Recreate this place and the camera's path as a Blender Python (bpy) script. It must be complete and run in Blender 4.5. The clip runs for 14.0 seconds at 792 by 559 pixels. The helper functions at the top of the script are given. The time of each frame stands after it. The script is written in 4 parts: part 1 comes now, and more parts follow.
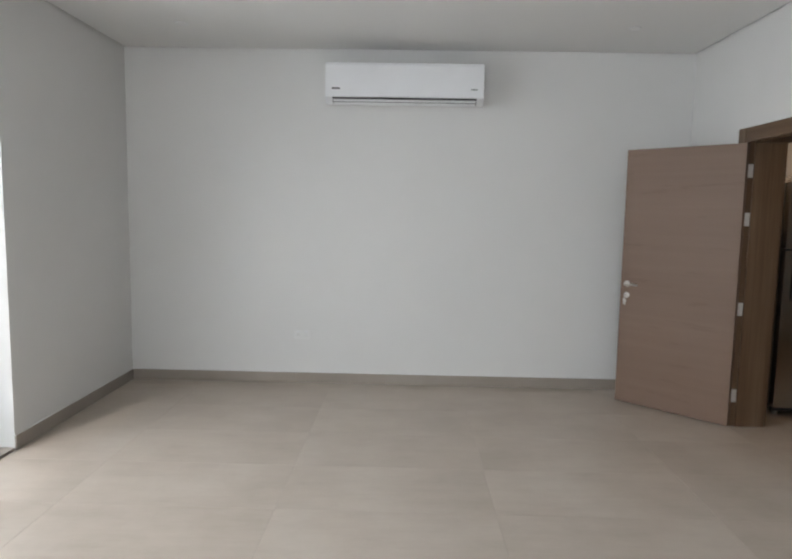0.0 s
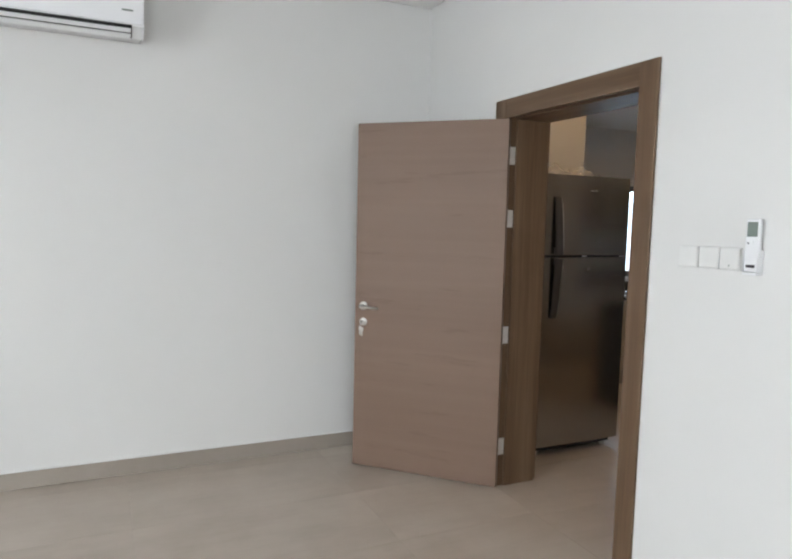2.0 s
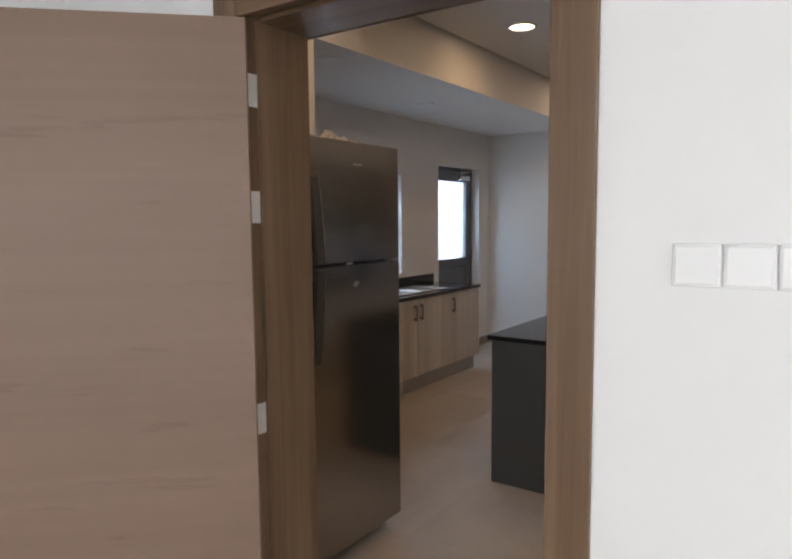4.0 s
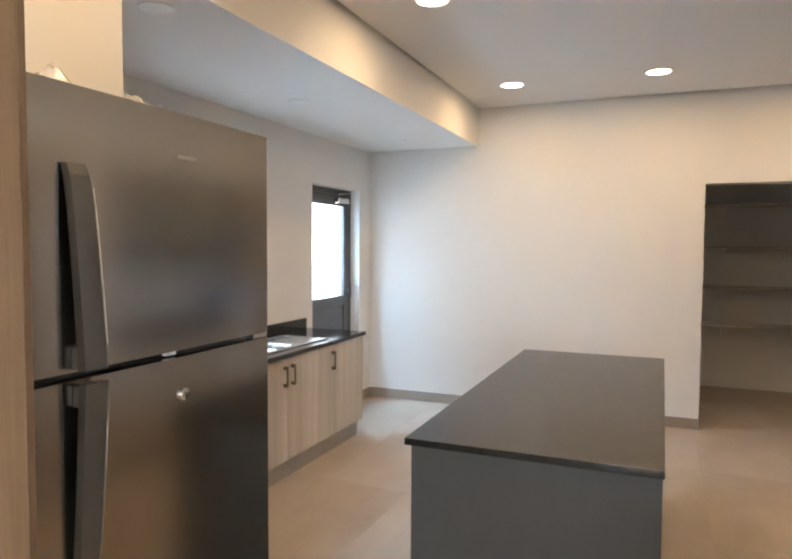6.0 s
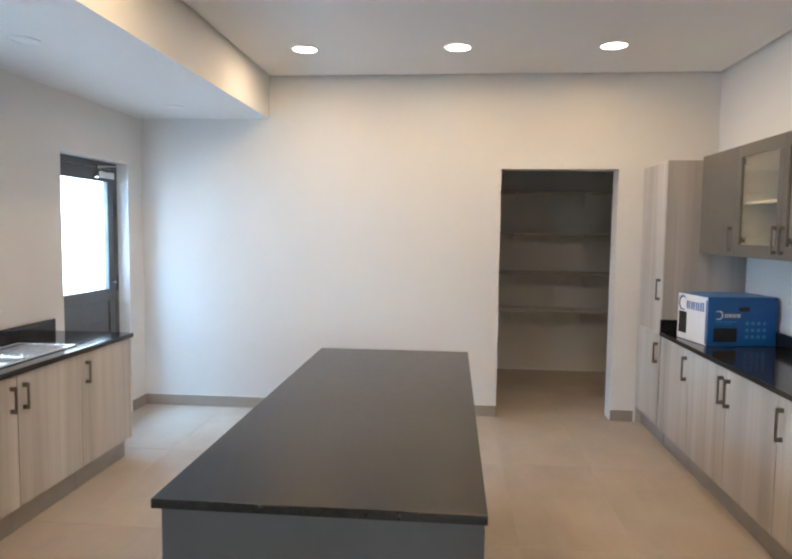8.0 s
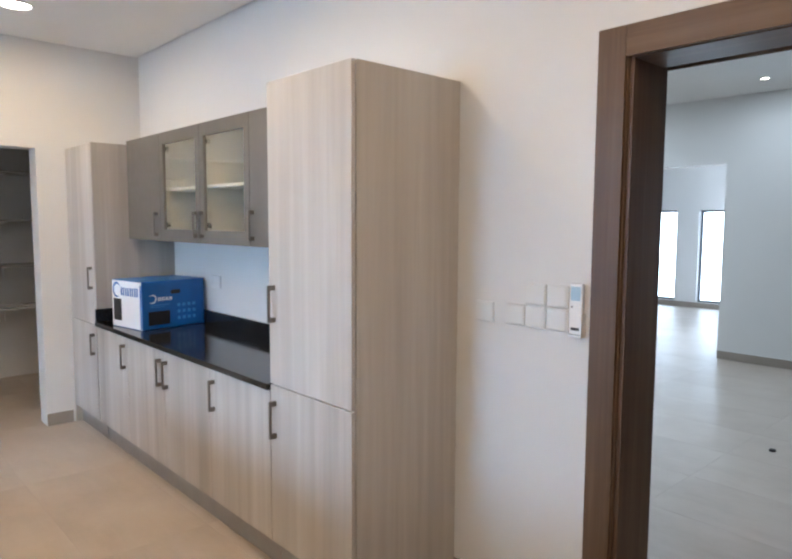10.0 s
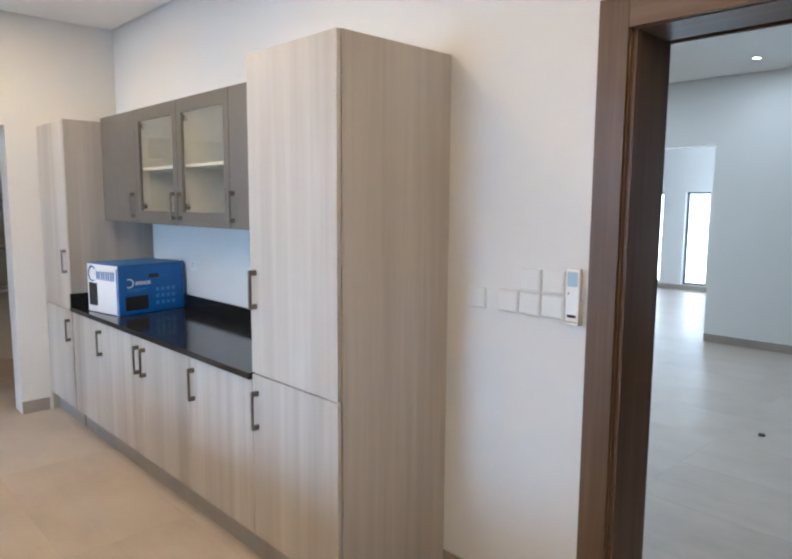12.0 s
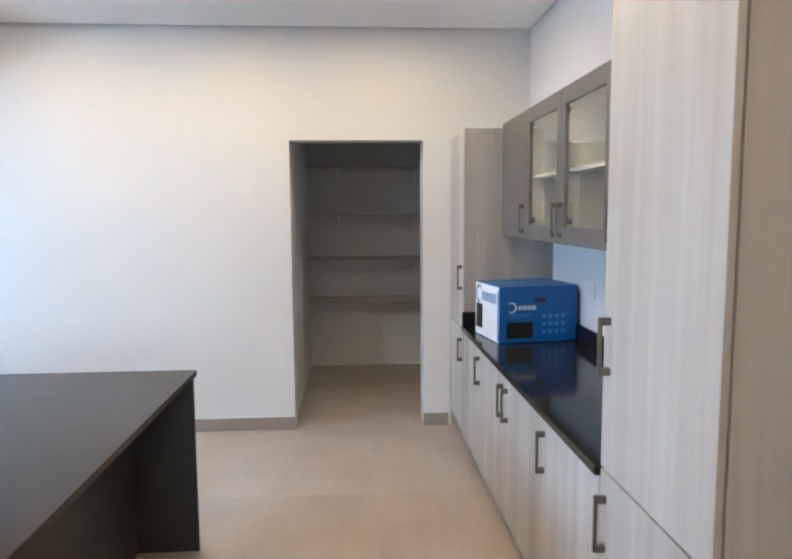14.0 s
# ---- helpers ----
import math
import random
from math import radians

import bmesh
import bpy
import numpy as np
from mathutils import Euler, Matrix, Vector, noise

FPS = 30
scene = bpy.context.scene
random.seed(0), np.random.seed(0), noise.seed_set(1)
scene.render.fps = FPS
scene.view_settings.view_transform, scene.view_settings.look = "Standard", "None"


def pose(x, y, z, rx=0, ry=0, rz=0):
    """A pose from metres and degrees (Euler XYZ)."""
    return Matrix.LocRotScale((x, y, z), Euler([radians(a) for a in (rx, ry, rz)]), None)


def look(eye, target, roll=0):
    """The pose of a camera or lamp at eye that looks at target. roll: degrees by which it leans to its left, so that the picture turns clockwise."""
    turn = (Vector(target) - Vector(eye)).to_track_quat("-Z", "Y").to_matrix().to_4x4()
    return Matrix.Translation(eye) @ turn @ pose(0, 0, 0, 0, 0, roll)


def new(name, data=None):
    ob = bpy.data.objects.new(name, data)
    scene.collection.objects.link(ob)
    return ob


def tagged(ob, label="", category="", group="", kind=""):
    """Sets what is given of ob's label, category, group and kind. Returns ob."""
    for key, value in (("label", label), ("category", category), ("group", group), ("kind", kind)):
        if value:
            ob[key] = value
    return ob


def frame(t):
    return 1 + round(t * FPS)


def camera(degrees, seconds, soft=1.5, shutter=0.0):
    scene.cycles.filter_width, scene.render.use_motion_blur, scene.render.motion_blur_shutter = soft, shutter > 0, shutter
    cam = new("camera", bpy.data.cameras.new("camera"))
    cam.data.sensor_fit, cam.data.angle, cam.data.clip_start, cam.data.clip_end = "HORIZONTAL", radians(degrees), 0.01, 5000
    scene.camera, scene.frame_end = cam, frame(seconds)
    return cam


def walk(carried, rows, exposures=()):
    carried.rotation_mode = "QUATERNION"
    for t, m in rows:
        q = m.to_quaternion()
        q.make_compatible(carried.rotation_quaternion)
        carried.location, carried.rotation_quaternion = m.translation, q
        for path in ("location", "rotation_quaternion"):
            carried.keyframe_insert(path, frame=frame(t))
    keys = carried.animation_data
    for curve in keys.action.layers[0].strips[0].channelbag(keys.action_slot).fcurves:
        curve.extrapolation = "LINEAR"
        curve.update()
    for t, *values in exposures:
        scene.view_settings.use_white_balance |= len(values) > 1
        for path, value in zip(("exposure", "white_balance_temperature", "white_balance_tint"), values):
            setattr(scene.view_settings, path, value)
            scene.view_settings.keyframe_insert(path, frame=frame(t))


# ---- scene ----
cam = camera(63.5, 14.0, soft=2.3)
PATH = [
    (0, (0.498, 0.342, 1.621), (0.461, 2.33, 1.407), 1.0),
    (0.5, (0.575, 0.749, 1.597), (0.767, 2.729, 1.39), 1.2),
    (1, (0.622, 1.211, 1.596), (1.035, 3.158, 1.395), 1.4),
    (1.5, (0.756, 1.664, 1.586), (1.381, 3.556, 1.409), 1.4),
    (2, (0.868, 2.12, 1.573), (1.71, 3.924, 1.39), 1.4),
    (2.5, (1.014, 2.55, 1.583), (2.11, 4.208, 1.363), 0.3),
    (3, (1.231, 2.969, 1.591), (2.515, 4.485, 1.367), 0.3),
    (3.5, (1.4, 3.365, 1.559), (2.861, 4.714, 1.351), 0.1),
    (4, (1.624, 3.696, 1.555), (3.255, 4.838, 1.371), -0.5),
    (4.1, (1.669, 3.754, 1.556), (3.324, 4.862, 1.373), -0.5),
    (6.3, (2.838, 4.619, 1.615), (4.685, 5.38, 1.516), 0.3),
    (6.5, (2.89, 4.7, 1.616), (4.731, 5.478, 1.53), 0.1),
    (6.9, (3.019, 4.736, 1.612), (4.85, 5.533, 1.504), -0.3),
    (7, (3.051, 4.739, 1.619), (4.894, 5.507, 1.499), -0.6),
    (7.5, (3.206, 4.653, 1.621), (5.129, 5.182, 1.478), 0.6),
    (8, (3.322, 4.572, 1.618), (5.309, 4.747, 1.467), 0.7),
    (8.5, (3.405, 4.546, 1.625), (5.38, 4.273, 1.478), -0.0),
    (9, (3.449, 4.53, 1.627), (5.317, 3.835, 1.468), -0.3),
    (9.2, (3.45, 4.525, 1.625), (5.253, 3.674, 1.461), -0.2),
    (11.3, (3.425, 4.431, 1.613), (4.547, 2.786, 1.42), 0.7),
    (11.5, (3.448, 4.439, 1.614), (4.633, 2.84, 1.408), 0.7),
    (12, (3.542, 4.41, 1.617), (4.975, 3.035, 1.38), 0.4),
    (12.5, (3.717, 4.279, 1.602), (5.419, 3.258, 1.35), -0.1),
    (13, (3.872, 4.124, 1.605), (5.741, 3.46, 1.348), -0.2),
    (13.5, (4.046, 3.912, 1.614), (5.987, 3.483, 1.397), -0.4),
    (14, (4.144, 3.702, 1.631), (6.13, 3.574, 1.423), -0.4),
]
EXPOSURES = [
    (0.0, -2.08, 6750, 14), (0.5, -1.90, 6800, 13), (1.0, -1.66, 6750, 13), (2.0, -1.55, 6700, 13), (3.0, -1.52, 6600, 14), (4.2, -1.36, 6900, 17),
    (6.3, 0.14, 6850, 10), (6.5, 0.14, 6800, 10), (6.85, 0.12, 6000, 10), (7.3, 0.12, 5950, 10), (8.0, 0.13, 6120, 8), (8.6, 0.19, 6380, 9), (9.0, 0.45, 6000, 8),
    (11.3, 0.42, 5550, 8), (12.6, 0.56, 5450, 5), (13.5, 0.50, 5280, 5), (14.0, 0.44, 5380, 5),
]
walk(cam, [(t, look(eye, target, roll)) for t, eye, target, roll in PATH], EXPOSURES)

# ---- plan, in metres ----
LX0, LX1, LY0, LY1, LZ = -2.08, 3.0, -2.8, 6.206, 3.035        # living room
KX0, KX1, KY0, KY1, KZ = 3.285, 8.91, 2.394, 7.37, 2.952       # kitchen
BY, BZ = 6.2, 2.587                                            # dropped ceiling over the sink
PX1, PY0, PY1 = 10.93, 1.9, 4.178                              # pantry
HX0, HX1, HY1, HZ = 3.285, 9.9, 2.11, 3.08                    # hall
COUNTER = 0.885

# ---- world and daylight ----
world = bpy.data.worlds.new("sky")
scene.world = world
world.use_nodes = True
wn = world.node_tree
sky = wn.nodes.new("ShaderNodeTexSky")
sky.sky_type, sky.sun_disc = "NISHITA", False
sky.sun_elevation, sky.sun_rotation = radians(48), radians(200)
wn.nodes["Background"].inputs[1].default_value = 0.12
wn.links.new(sky.outputs[0], wn.nodes["Background"].inputs[0])


def lamp(name, kind, m, energy, color, **more):
    data = bpy.data.lights.new(name, kind)
    data.energy, data.color = energy, color
    if kind == "AREA":
        data.shape, data.size, data.size_y = more.get("shape", "RECTANGLE"), more["size"], more.get("size_y", more["size"])
        data.spread = more.get("spread", math.pi)
    else:
        data.angle = more["angle"]
    ob = new(name, data)
    ob.matrix_basis = m
    return ob


lamp("sun", "SUN", look((0, 0, 0), (0.34, 0.94, -1.1)), 2.5, (1.0, 0.95, 0.88), angle=radians(0.6))
DAY_HALL, DAY_DOOR = (0.62, 0.84, 1.0), (0.37, 0.67, 1.0)
DAY, DAY_COOL, WARM = (0.86, 0.95, 1.0), (0.48, 0.74, 1.0), (1.0, 0.66, 0.35)
SKY_LIVING, SKY_SOUTH, SKY_KITCHEN, SKY_HALL, DOWNLIGHT = 600, 380, 110, 48, 7.8
lamp("skylight", "AREA", look((-3.1, 2.65, 1.95), (0.0, 2.65, 0.3)), SKY_LIVING, DAY, size=3.8, size_y=2.2)
lamp("skylight", "AREA", look((-0.35, LY0 - 0.45, 1.3), (0.3, 3.0, 1.3)), SKY_SOUTH, DAY, size=2.3, size_y=2.4)
lamp("skylight", "AREA", look((6.35, 8.25, 1.95), (6.35, 6.4, 0.8)), SKY_KITCHEN, DAY_COOL, size=1.4, size_y=1.0)
lamp("skylight", "AREA", look((8.19, KY1 + 0.19, 1.55), (8.19, 5.0, 1.45)), 3.0, DAY_DOOR, size=0.74, size_y=0.92)
lamp("skylight", "AREA", look((7.65, 8.25, 3.2), (8.35, 6.9, 0.3)), 380, DAY_DOOR, size=1.9, size_y=0.8)
lamp("skylight", "AREA", look((4.3, -5.1, 1.45), (4.3, 0, 1.4)), SKY_HALL * 0.8, DAY_HALL, size=1.5, size_y=2.9)
lamp("skylight", "AREA", look((8.7, -8.7, 1.1), (8.7, 0, 1.0)), SKY_HALL * 1.1, DAY_HALL, size=3.0, size_y=2.0)
LAMPS = [(x, y) for x in (4.12, 6.1, 8.09) for y in (5.69, 4.56, 3.46)]
# only the first is a known lamp; the other three are added, unseen fill
HALL_LAMPS = [(x, y) for x in (5.82, 8.4) for y in (-2.73, 0.0)]
for x, y in HALL_LAMPS:
    lamp("downlight", "AREA", look((x, y, HZ - 0.014), (x, y + 0.0001, 0)), 6 if (x, y) == HALL_LAMPS[0] else 26, (0.90, 0.97, 1.0), size=0.09, shape="DISK")
for x, y in LAMPS:
    lamp("downlight", "AREA", look((x, y, KZ - 0.016), (x, y + 0.0001, 0)), DOWNLIGHT, WARM, size=0.16, shape="DISK")


# ---- materials ----
def nodes_of(name):
    m = bpy.data.materials.new(name)
    m.use_nodes = True
    t = m.node_tree
    return m, t, t.nodes["Principled BSDF"]


def put(t, kind, **values):
    n = t.nodes.new(kind)
    for k, v in values.items():
        n.inputs[k.replace("_", " ")].default_value = v
    return n


def coords(t, stretch=(1, 1, 1), space="Object", shuffle=True):
    tc, mp = t.nodes.new("ShaderNodeTexCoord"), t.nodes.new("ShaderNodeMapping")
    mp.inputs["Scale"].default_value = stretch
    t.links.new(tc.outputs[space], mp.inputs["Vector"])
    if shuffle:
        info = t.nodes.new("ShaderNodeObjectInfo")
        mul = t.nodes.new("ShaderNodeVectorMath")
        mul.operation = "SCALE"
        mul.inputs[0].default_value = (17.0, 31.0, 23.0)
        t.links.new(info.outputs["Random"], mul.inputs["Scale"])
        t.links.new(mul.outputs[0], mp.inputs["Location"])
    return mp.outputs[0]


def ramp(t, fac, stops):
    r = t.nodes.new("ShaderNodeValToRGB")
    while len(r.color_ramp.elements) < len(stops):
        r.color_ramp.elements.new(0.5)
    for e, (p, c) in zip(r.color_ramp.elements, stops):
        e.position, e.color = p, (*c, 1)
    t.links.new(fac, r.inputs[0])
    return r.outputs[0]


def noise_of(t, vec, scale, detail=4.0, rough=0.55):
    n = put(t, "ShaderNodeTexNoise", Scale=scale, Detail=detail, Roughness=rough)
    t.links.new(vec, n.inputs["Vector"])
    return n.outputs["Fac"]


def mix(t, a, b, fac=0.5, how="MIX"):
    n = t.nodes.new("ShaderNodeMix")
    n.data_type, n.blend_type = "RGBA", how
    n.inputs["Factor"].default_value = fac
    t.links.new(a, n.inputs["A"])
    t.links.new(b, n.inputs["B"])
    return n.outputs["Result"]


def bump(t, p, height, strength, distance):
    b = put(t, "ShaderNodeBump", Strength=strength, Distance=distance)
    t.links.new(height, b.inputs["Height"])
    t.links.new(b.outputs[0], p.inputs["Normal"])


def plain(name, color, rough=0.5, metal=0.0, vary=0.06, scale=6.0, grain=0.0, grain_scale=200.0, spec=0.5, space="Object"):
    """Paint, plastic or metal: a colour with slight large and fine variation."""
    m, t, p = nodes_of(name)
    v = coords(t, space=space)
    lo, hi = [c * (1 - vary) for c in color], [min(1, c * (1 + vary)) for c in color]
    big = ramp(t, noise_of(t, v, scale, 3), [(0.3, lo), (0.7, hi)])
    t.links.new(big, p.inputs["Base Color"])
    fine = noise_of(t, v, grain_scale, 2)
    r = put(t, "ShaderNodeMapRange", From_Min=0.2, From_Max=0.8, To_Min=max(0.02, rough * 0.85), To_Max=min(1, rough * 1.15))
    t.links.new(noise_of(t, v, scale * 3, 3), r.inputs["Value"])
    t.links.new(r.outputs[0], p.inputs["Roughness"])
    p.inputs["Metallic"].default_value = metal
    p.inputs["Specular IOR Level"].default_value = spec
    if grain:
        bump(t, p, fine, grain, 0.001)
    return m


def wood(name, stops, rough=0.5, lines=40.0, broad=5.0, axis="z", gloss=0.4, streak=0.0):
    """Wood-grain laminate: broad bands and fine lines that run along one axis."""
    m, t, p = nodes_of(name)
    s = [1.0, 1.0, 1.0]
    s["xyz".index(axis)] = 0.035
    v = coords(t, s)
    a = noise_of(t, v, broad, 3, 0.6)
    b = noise_of(t, v, lines, 4, 0.65)
    c1 = ramp(t, a, [(0.25, stops[0]), (0.5, stops[1]), (0.75, stops[2])])
    c2 = ramp(t, b, [(0.3, stops[0]), (0.55, stops[1]), (0.7, stops[2])])
    c = mix(t, c1, c2, 0.30)
    if streak:
        k = 1.0 - streak
        s2 = [2.2, 2.2, 2.2]
        s2["xyz".index(axis)] = 0.22
        dark = ramp(t, noise_of(t, coords(t, s2), 7.0, 5, 0.6), [(0.62, (1, 1, 1)), (0.665, (k, k * 0.99, k * 0.98)), (0.71, (1, 1, 1))])
        c = mix(t, c, dark, 1.0, "MULTIPLY")
    t.links.new(c, p.inputs["Base Color"])
    p.inputs["Roughness"].default_value = rough
    p.inputs["Specular IOR Level"].default_value = gloss
    bump(t, p, b, 0.12, 0.001)
    return m


def tile_stone(name, stops, rough, along=1.0):
    """Porcelain tile: clouds, brushed veins and a small change from tile to tile."""
    m, t, p = nodes_of(name)
    v = coords(t, (1, 1, 1))
    v2 = coords(t, (0.5, 2.6, 1))
    a = noise_of(t, v, 1.5, 5, 0.6)
    b = noise_of(t, v2, 3.4, 6, 0.7)
    c = mix(t, ramp(t, a, [(0.3, stops[0]), (0.52, stops[1]), (0.72, stops[2])]), ramp(t, b, [(0.3, stops[0]), (0.5, stops[1]), (0.75, stops[2])]), 0.4)
    p.inputs["Specular IOR Level"].default_value = 0.36
    info = t.nodes.new("ShaderNodeObjectInfo")
    tint = ramp(t, info.outputs["Random"], [(0.0, (0.972, 0.97, 0.968)), (1.0, (1.0, 1.0, 1.0))])
    t.links.new(mix(t, c, tint, 1.0, "MULTIPLY"), p.inputs["Base Color"])
    r = put(t, "ShaderNodeMapRange", From_Min=0.3, From_Max=0.7, To_Min=rough * 0.85, To_Max=rough * 1.2)
    t.links.new(b, r.inputs["Value"])
    t.links.new(r.outputs[0], p.inputs["Roughness"])
    bump(t, p, noise_of(t, v, 60, 3), 0.05, 0.001)
    return m


def granite(name, dark, speck, rough, spec=0.4, relief=0.0):
    """Dark stone with fine specks; a leathered slab has clouds and a soft relief as well."""
    m, t, p = nodes_of(name)
    v = coords(t)
    p.inputs["Specular IOR Level"].default_value = spec
    vo = put(t, "ShaderNodeTexVoronoi", Scale=130.0)
    t.links.new(v, vo.inputs["Vector"])
    c = ramp(t, vo.outputs["Distance"], [(0.0, speck), (0.22, dark), (1.0, dark)])
    d = ramp(t, noise_of(t, v, 90, 4), [(0.45, dark), (0.75, speck)])
    c = mix(t, c, d, 0.45)
    clouds = noise_of(t, v, 26, 5, 0.65)
    if relief:
        c = mix(t, c, ramp(t, clouds, [(0.35, (0.55, 0.55, 0.55)), (0.68, (1.0, 1.0, 1.0))]), 1.0, "MULTIPLY")
        bump(t, p, clouds, relief, 0.004)
    t.links.new(c, p.inputs["Base Color"])
    r = put(t, "ShaderNodeMapRange", From_Min=0.3, From_Max=0.7, To_Min=rough * 0.85, To_Max=rough * 1.15)
    t.links.new(clouds if relief else noise_of(t, v, 1.5, 2), r.inputs["Value"])
    t.links.new(r.outputs[0], p.inputs["Roughness"])
    return m


def brushed(name, color, rough, axis="x"):
    m, t, p = nodes_of(name)
    s = [14.0, 14.0, 14.0]
    s["xyz".index(axis)] = 0.6
    n = noise_of(t, coords(t, s), 8.0, 3)
    t.links.new(ramp(t, n, [(0.2, [c * 0.97 for c in color]), (0.8, [c * 1.03 for c in color])]), p.inputs["Base Color"])
    r = put(t, "ShaderNodeMapRange", From_Min=0.2, From_Max=0.8, To_Min=rough * 0.96, To_Max=rough * 1.04)
    t.links.new(n, r.inputs["Value"])
    t.links.new(r.outputs[0], p.inputs["Roughness"])
    p.inputs["Metallic"].default_value = 1.0
    return m


def clear_glass(name, tint=(1, 1, 1), rough=0.0):
    m, t, p = nodes_of(name)
    p.inputs["Base Color"].default_value = (*tint, 1)
    p.inputs["Transmission Weight"].default_value = 1.0
    p.inputs["Roughness"].default_value = rough
    p.inputs["IOR"].default_value = 1.45
    return m


def glowing(name, color, strength):
    m, t, p = nodes_of(name)
    p.inputs["Base Color"].default_value = (*color, 1)
    p.inputs["Emission Color"].default_value = (*color, 1)
    p.inputs["Emission Strength"].default_value = strength
    return m


def film_plastic(name):
    m, t, p = nodes_of(name)
    p.inputs["Base Color"].default_value = (0.95, 0.95, 0.94, 1)
    p.inputs["Roughness"].default_value = 0.18
    n = noise_of(t, coords(t, (1, 1, 0.3)), 9, 3)
    r = put(t, "ShaderNodeMapRange", From_Min=0.35, From_Max=0.7, To_Min=0.20, To_Max=0.42)
    t.links.new(n, r.inputs["Value"])
    t.links.new(r.outputs[0], p.inputs["Alpha"])
    bump(t, p, noise_of(t, coords(t, (1, 1, 0.4)), 6, 2), 0.18, 0.01)
    return m


PAINT = plain("wall_paint", (0.695, 0.692, 0.682), 0.55, vary=0.018, scale=0.9, grain=0.10, grain_scale=140, spec=0.3)
CEIL = plain("ceiling_paint", (0.76, 0.76, 0.75), 0.8, vary=0.012, scale=0.7, grain=0.08, grain_scale=160, spec=0.2)
TILE = tile_stone("floor_tile", ((0.368, 0.312, 0.259), (0.455, 0.394, 0.337), (0.528, 0.470, 0.413)), 0.41)
SKIRT = tile_stone("skirting_tile", ((0.27, 0.235, 0.20), (0.31, 0.27, 0.235), (0.35, 0.31, 0.27)), 0.45)
GROUT = plain("grout", (0.39, 0.345, 0.30), 0.7)
LEAF = wood("door_laminate", ((0.163, 0.106, 0.077), (0.182, 0.120, 0.088), (0.200, 0.135, 0.101)), 0.47, 26, 3.5, "x", gloss=0.28, streak=0.13)
FRAME = wood("door_frame_wood", ((0.070, 0.037, 0.018), (0.118, 0.070, 0.039), (0.180, 0.117, 0.072)), 0.45, 70, 14, "z")
FRAME_Y = wood("door_head_wood", ((0.070, 0.037, 0.018), (0.118, 0.070, 0.039), (0.180, 0.117, 0.072)), 0.45, 70, 14, "y")
FRAME_X = wood("door_head_wood_x", ((0.070, 0.037, 0.018), (0.118, 0.070, 0.039), (0.180, 0.117, 0.072)), 0.45, 70, 14, "x")
ASH = wood("cabinet_ash", ((0.315, 0.282, 0.248), (0.475, 0.44, 0.40), (0.635, 0.605, 0.57)), 0.42, 16, 4.6, "z")
GREY = plain("cabinet_grey", (0.138, 0.130, 0.118), 0.4, vary=0.03)
ISLAND = plain("island_grey", (0.038, 0.038, 0.0375), 0.42, vary=0.04)
PLINTH = plain("plinth_grey", (0.34, 0.33, 0.32), 0.36, 0.45)
CARCASS = plain("carcass_white", (0.72, 0.71, 0.68), 0.45, vary=0.02)
GRANITE = granite("black_granite", (0.012, 0.012, 0.013), (0.06, 0.06, 0.06), 0.10)
GRANITE_TOP = granite("grey_granite", (0.014, 0.0135, 0.013), (0.040, 0.038, 0.036), 0.22, 0.28, 0.03)
STEEL = brushed("fridge_steel", (0.38, 0.36, 0.335), 0.175, "z")
FRIDGE_SIDE = plain("fridge_side", (0.10, 0.095, 0.09), 0.4)
INOX = brushed("sink_steel", (0.62, 0.62, 0.62), 0.25, "x")
HARDWARE = plain("satin_chrome", (0.52, 0.50, 0.47), 0.32, 1.0, vary=0.03)
CHROME = plain("chrome", (0.75, 0.74, 0.72), 0.16, 1.0, vary=0.02)
NICKEL = plain("dark_nickel", (0.22, 0.195, 0.165), 0.34, 1.0, vary=0.05)
HINGE = plain("zinc_plate", (0.70, 0.69, 0.67), 0.345, 0.35, vary=0.03)
SATIN = plain("satin_nickel", (0.27, 0.255, 0.235), 0.345, 1.0, vary=0.04)
WHITE = plain("white_plastic", (0.80, 0.81, 0.83), 0.22, vary=0.012)
WHITE_MATT = plain("white_moulding", (0.76, 0.77, 0.78), 0.4, vary=0.012)
SWITCH = plain("switch_plastic", (0.71, 0.71, 0.70), 0.35, vary=0.012)
CAULK = plain("white_sealant", (0.78, 0.78, 0.77), 0.5)
BLACK = plain("black_rubber", (0.015, 0.015, 0.016), 0.5)
ALU = plain("dark_aluminium", (0.11, 0.118, 0.128), 0.42, 0.3, vary=0.05)
BRONZE = plain("brown_aluminium", (0.05, 0.032, 0.024), 0.42, 0.2, vary=0.05)
GLASS = clear_glass("window_glass")
GLASS_CAB = clear_glass("cabinet_glass", (0.93, 0.96, 0.94))
LIT = glowing("lamp_glow", (1.0, 0.86, 0.66), 14.0)
UNLIT = plain("lamp_diffuser", (0.78, 0.78, 0.77), 0.4, vary=0.01)
BLUE = plain("blue_print", (0.010, 0.105, 0.37), 0.35, vary=0.08, scale=9)
BLUE_PALE = plain("pale_blue_print", (0.06, 0.24, 0.58), 0.35)
INK = plain("black_print", (0.012, 0.012, 0.016), 0.35)
BOX_WHITE = plain("white_print", (0.76, 0.77, 0.80), 0.4, vary=0.03)
SCREEN = plain("lcd_screen", (0.19, 0.23, 0.21), 0.2)
SCREEN_LIT = plain("lcd_screen_blue", (0.40, 0.55, 0.68), 0.2)
FILM = film_plastic("wrapping_film")
# emission for the sheets that stand in for burnt-out daylight
DAYLIGHT_GLOW = glowing("daylight_glow", (0.88, 0.94, 1.0), 3.5)
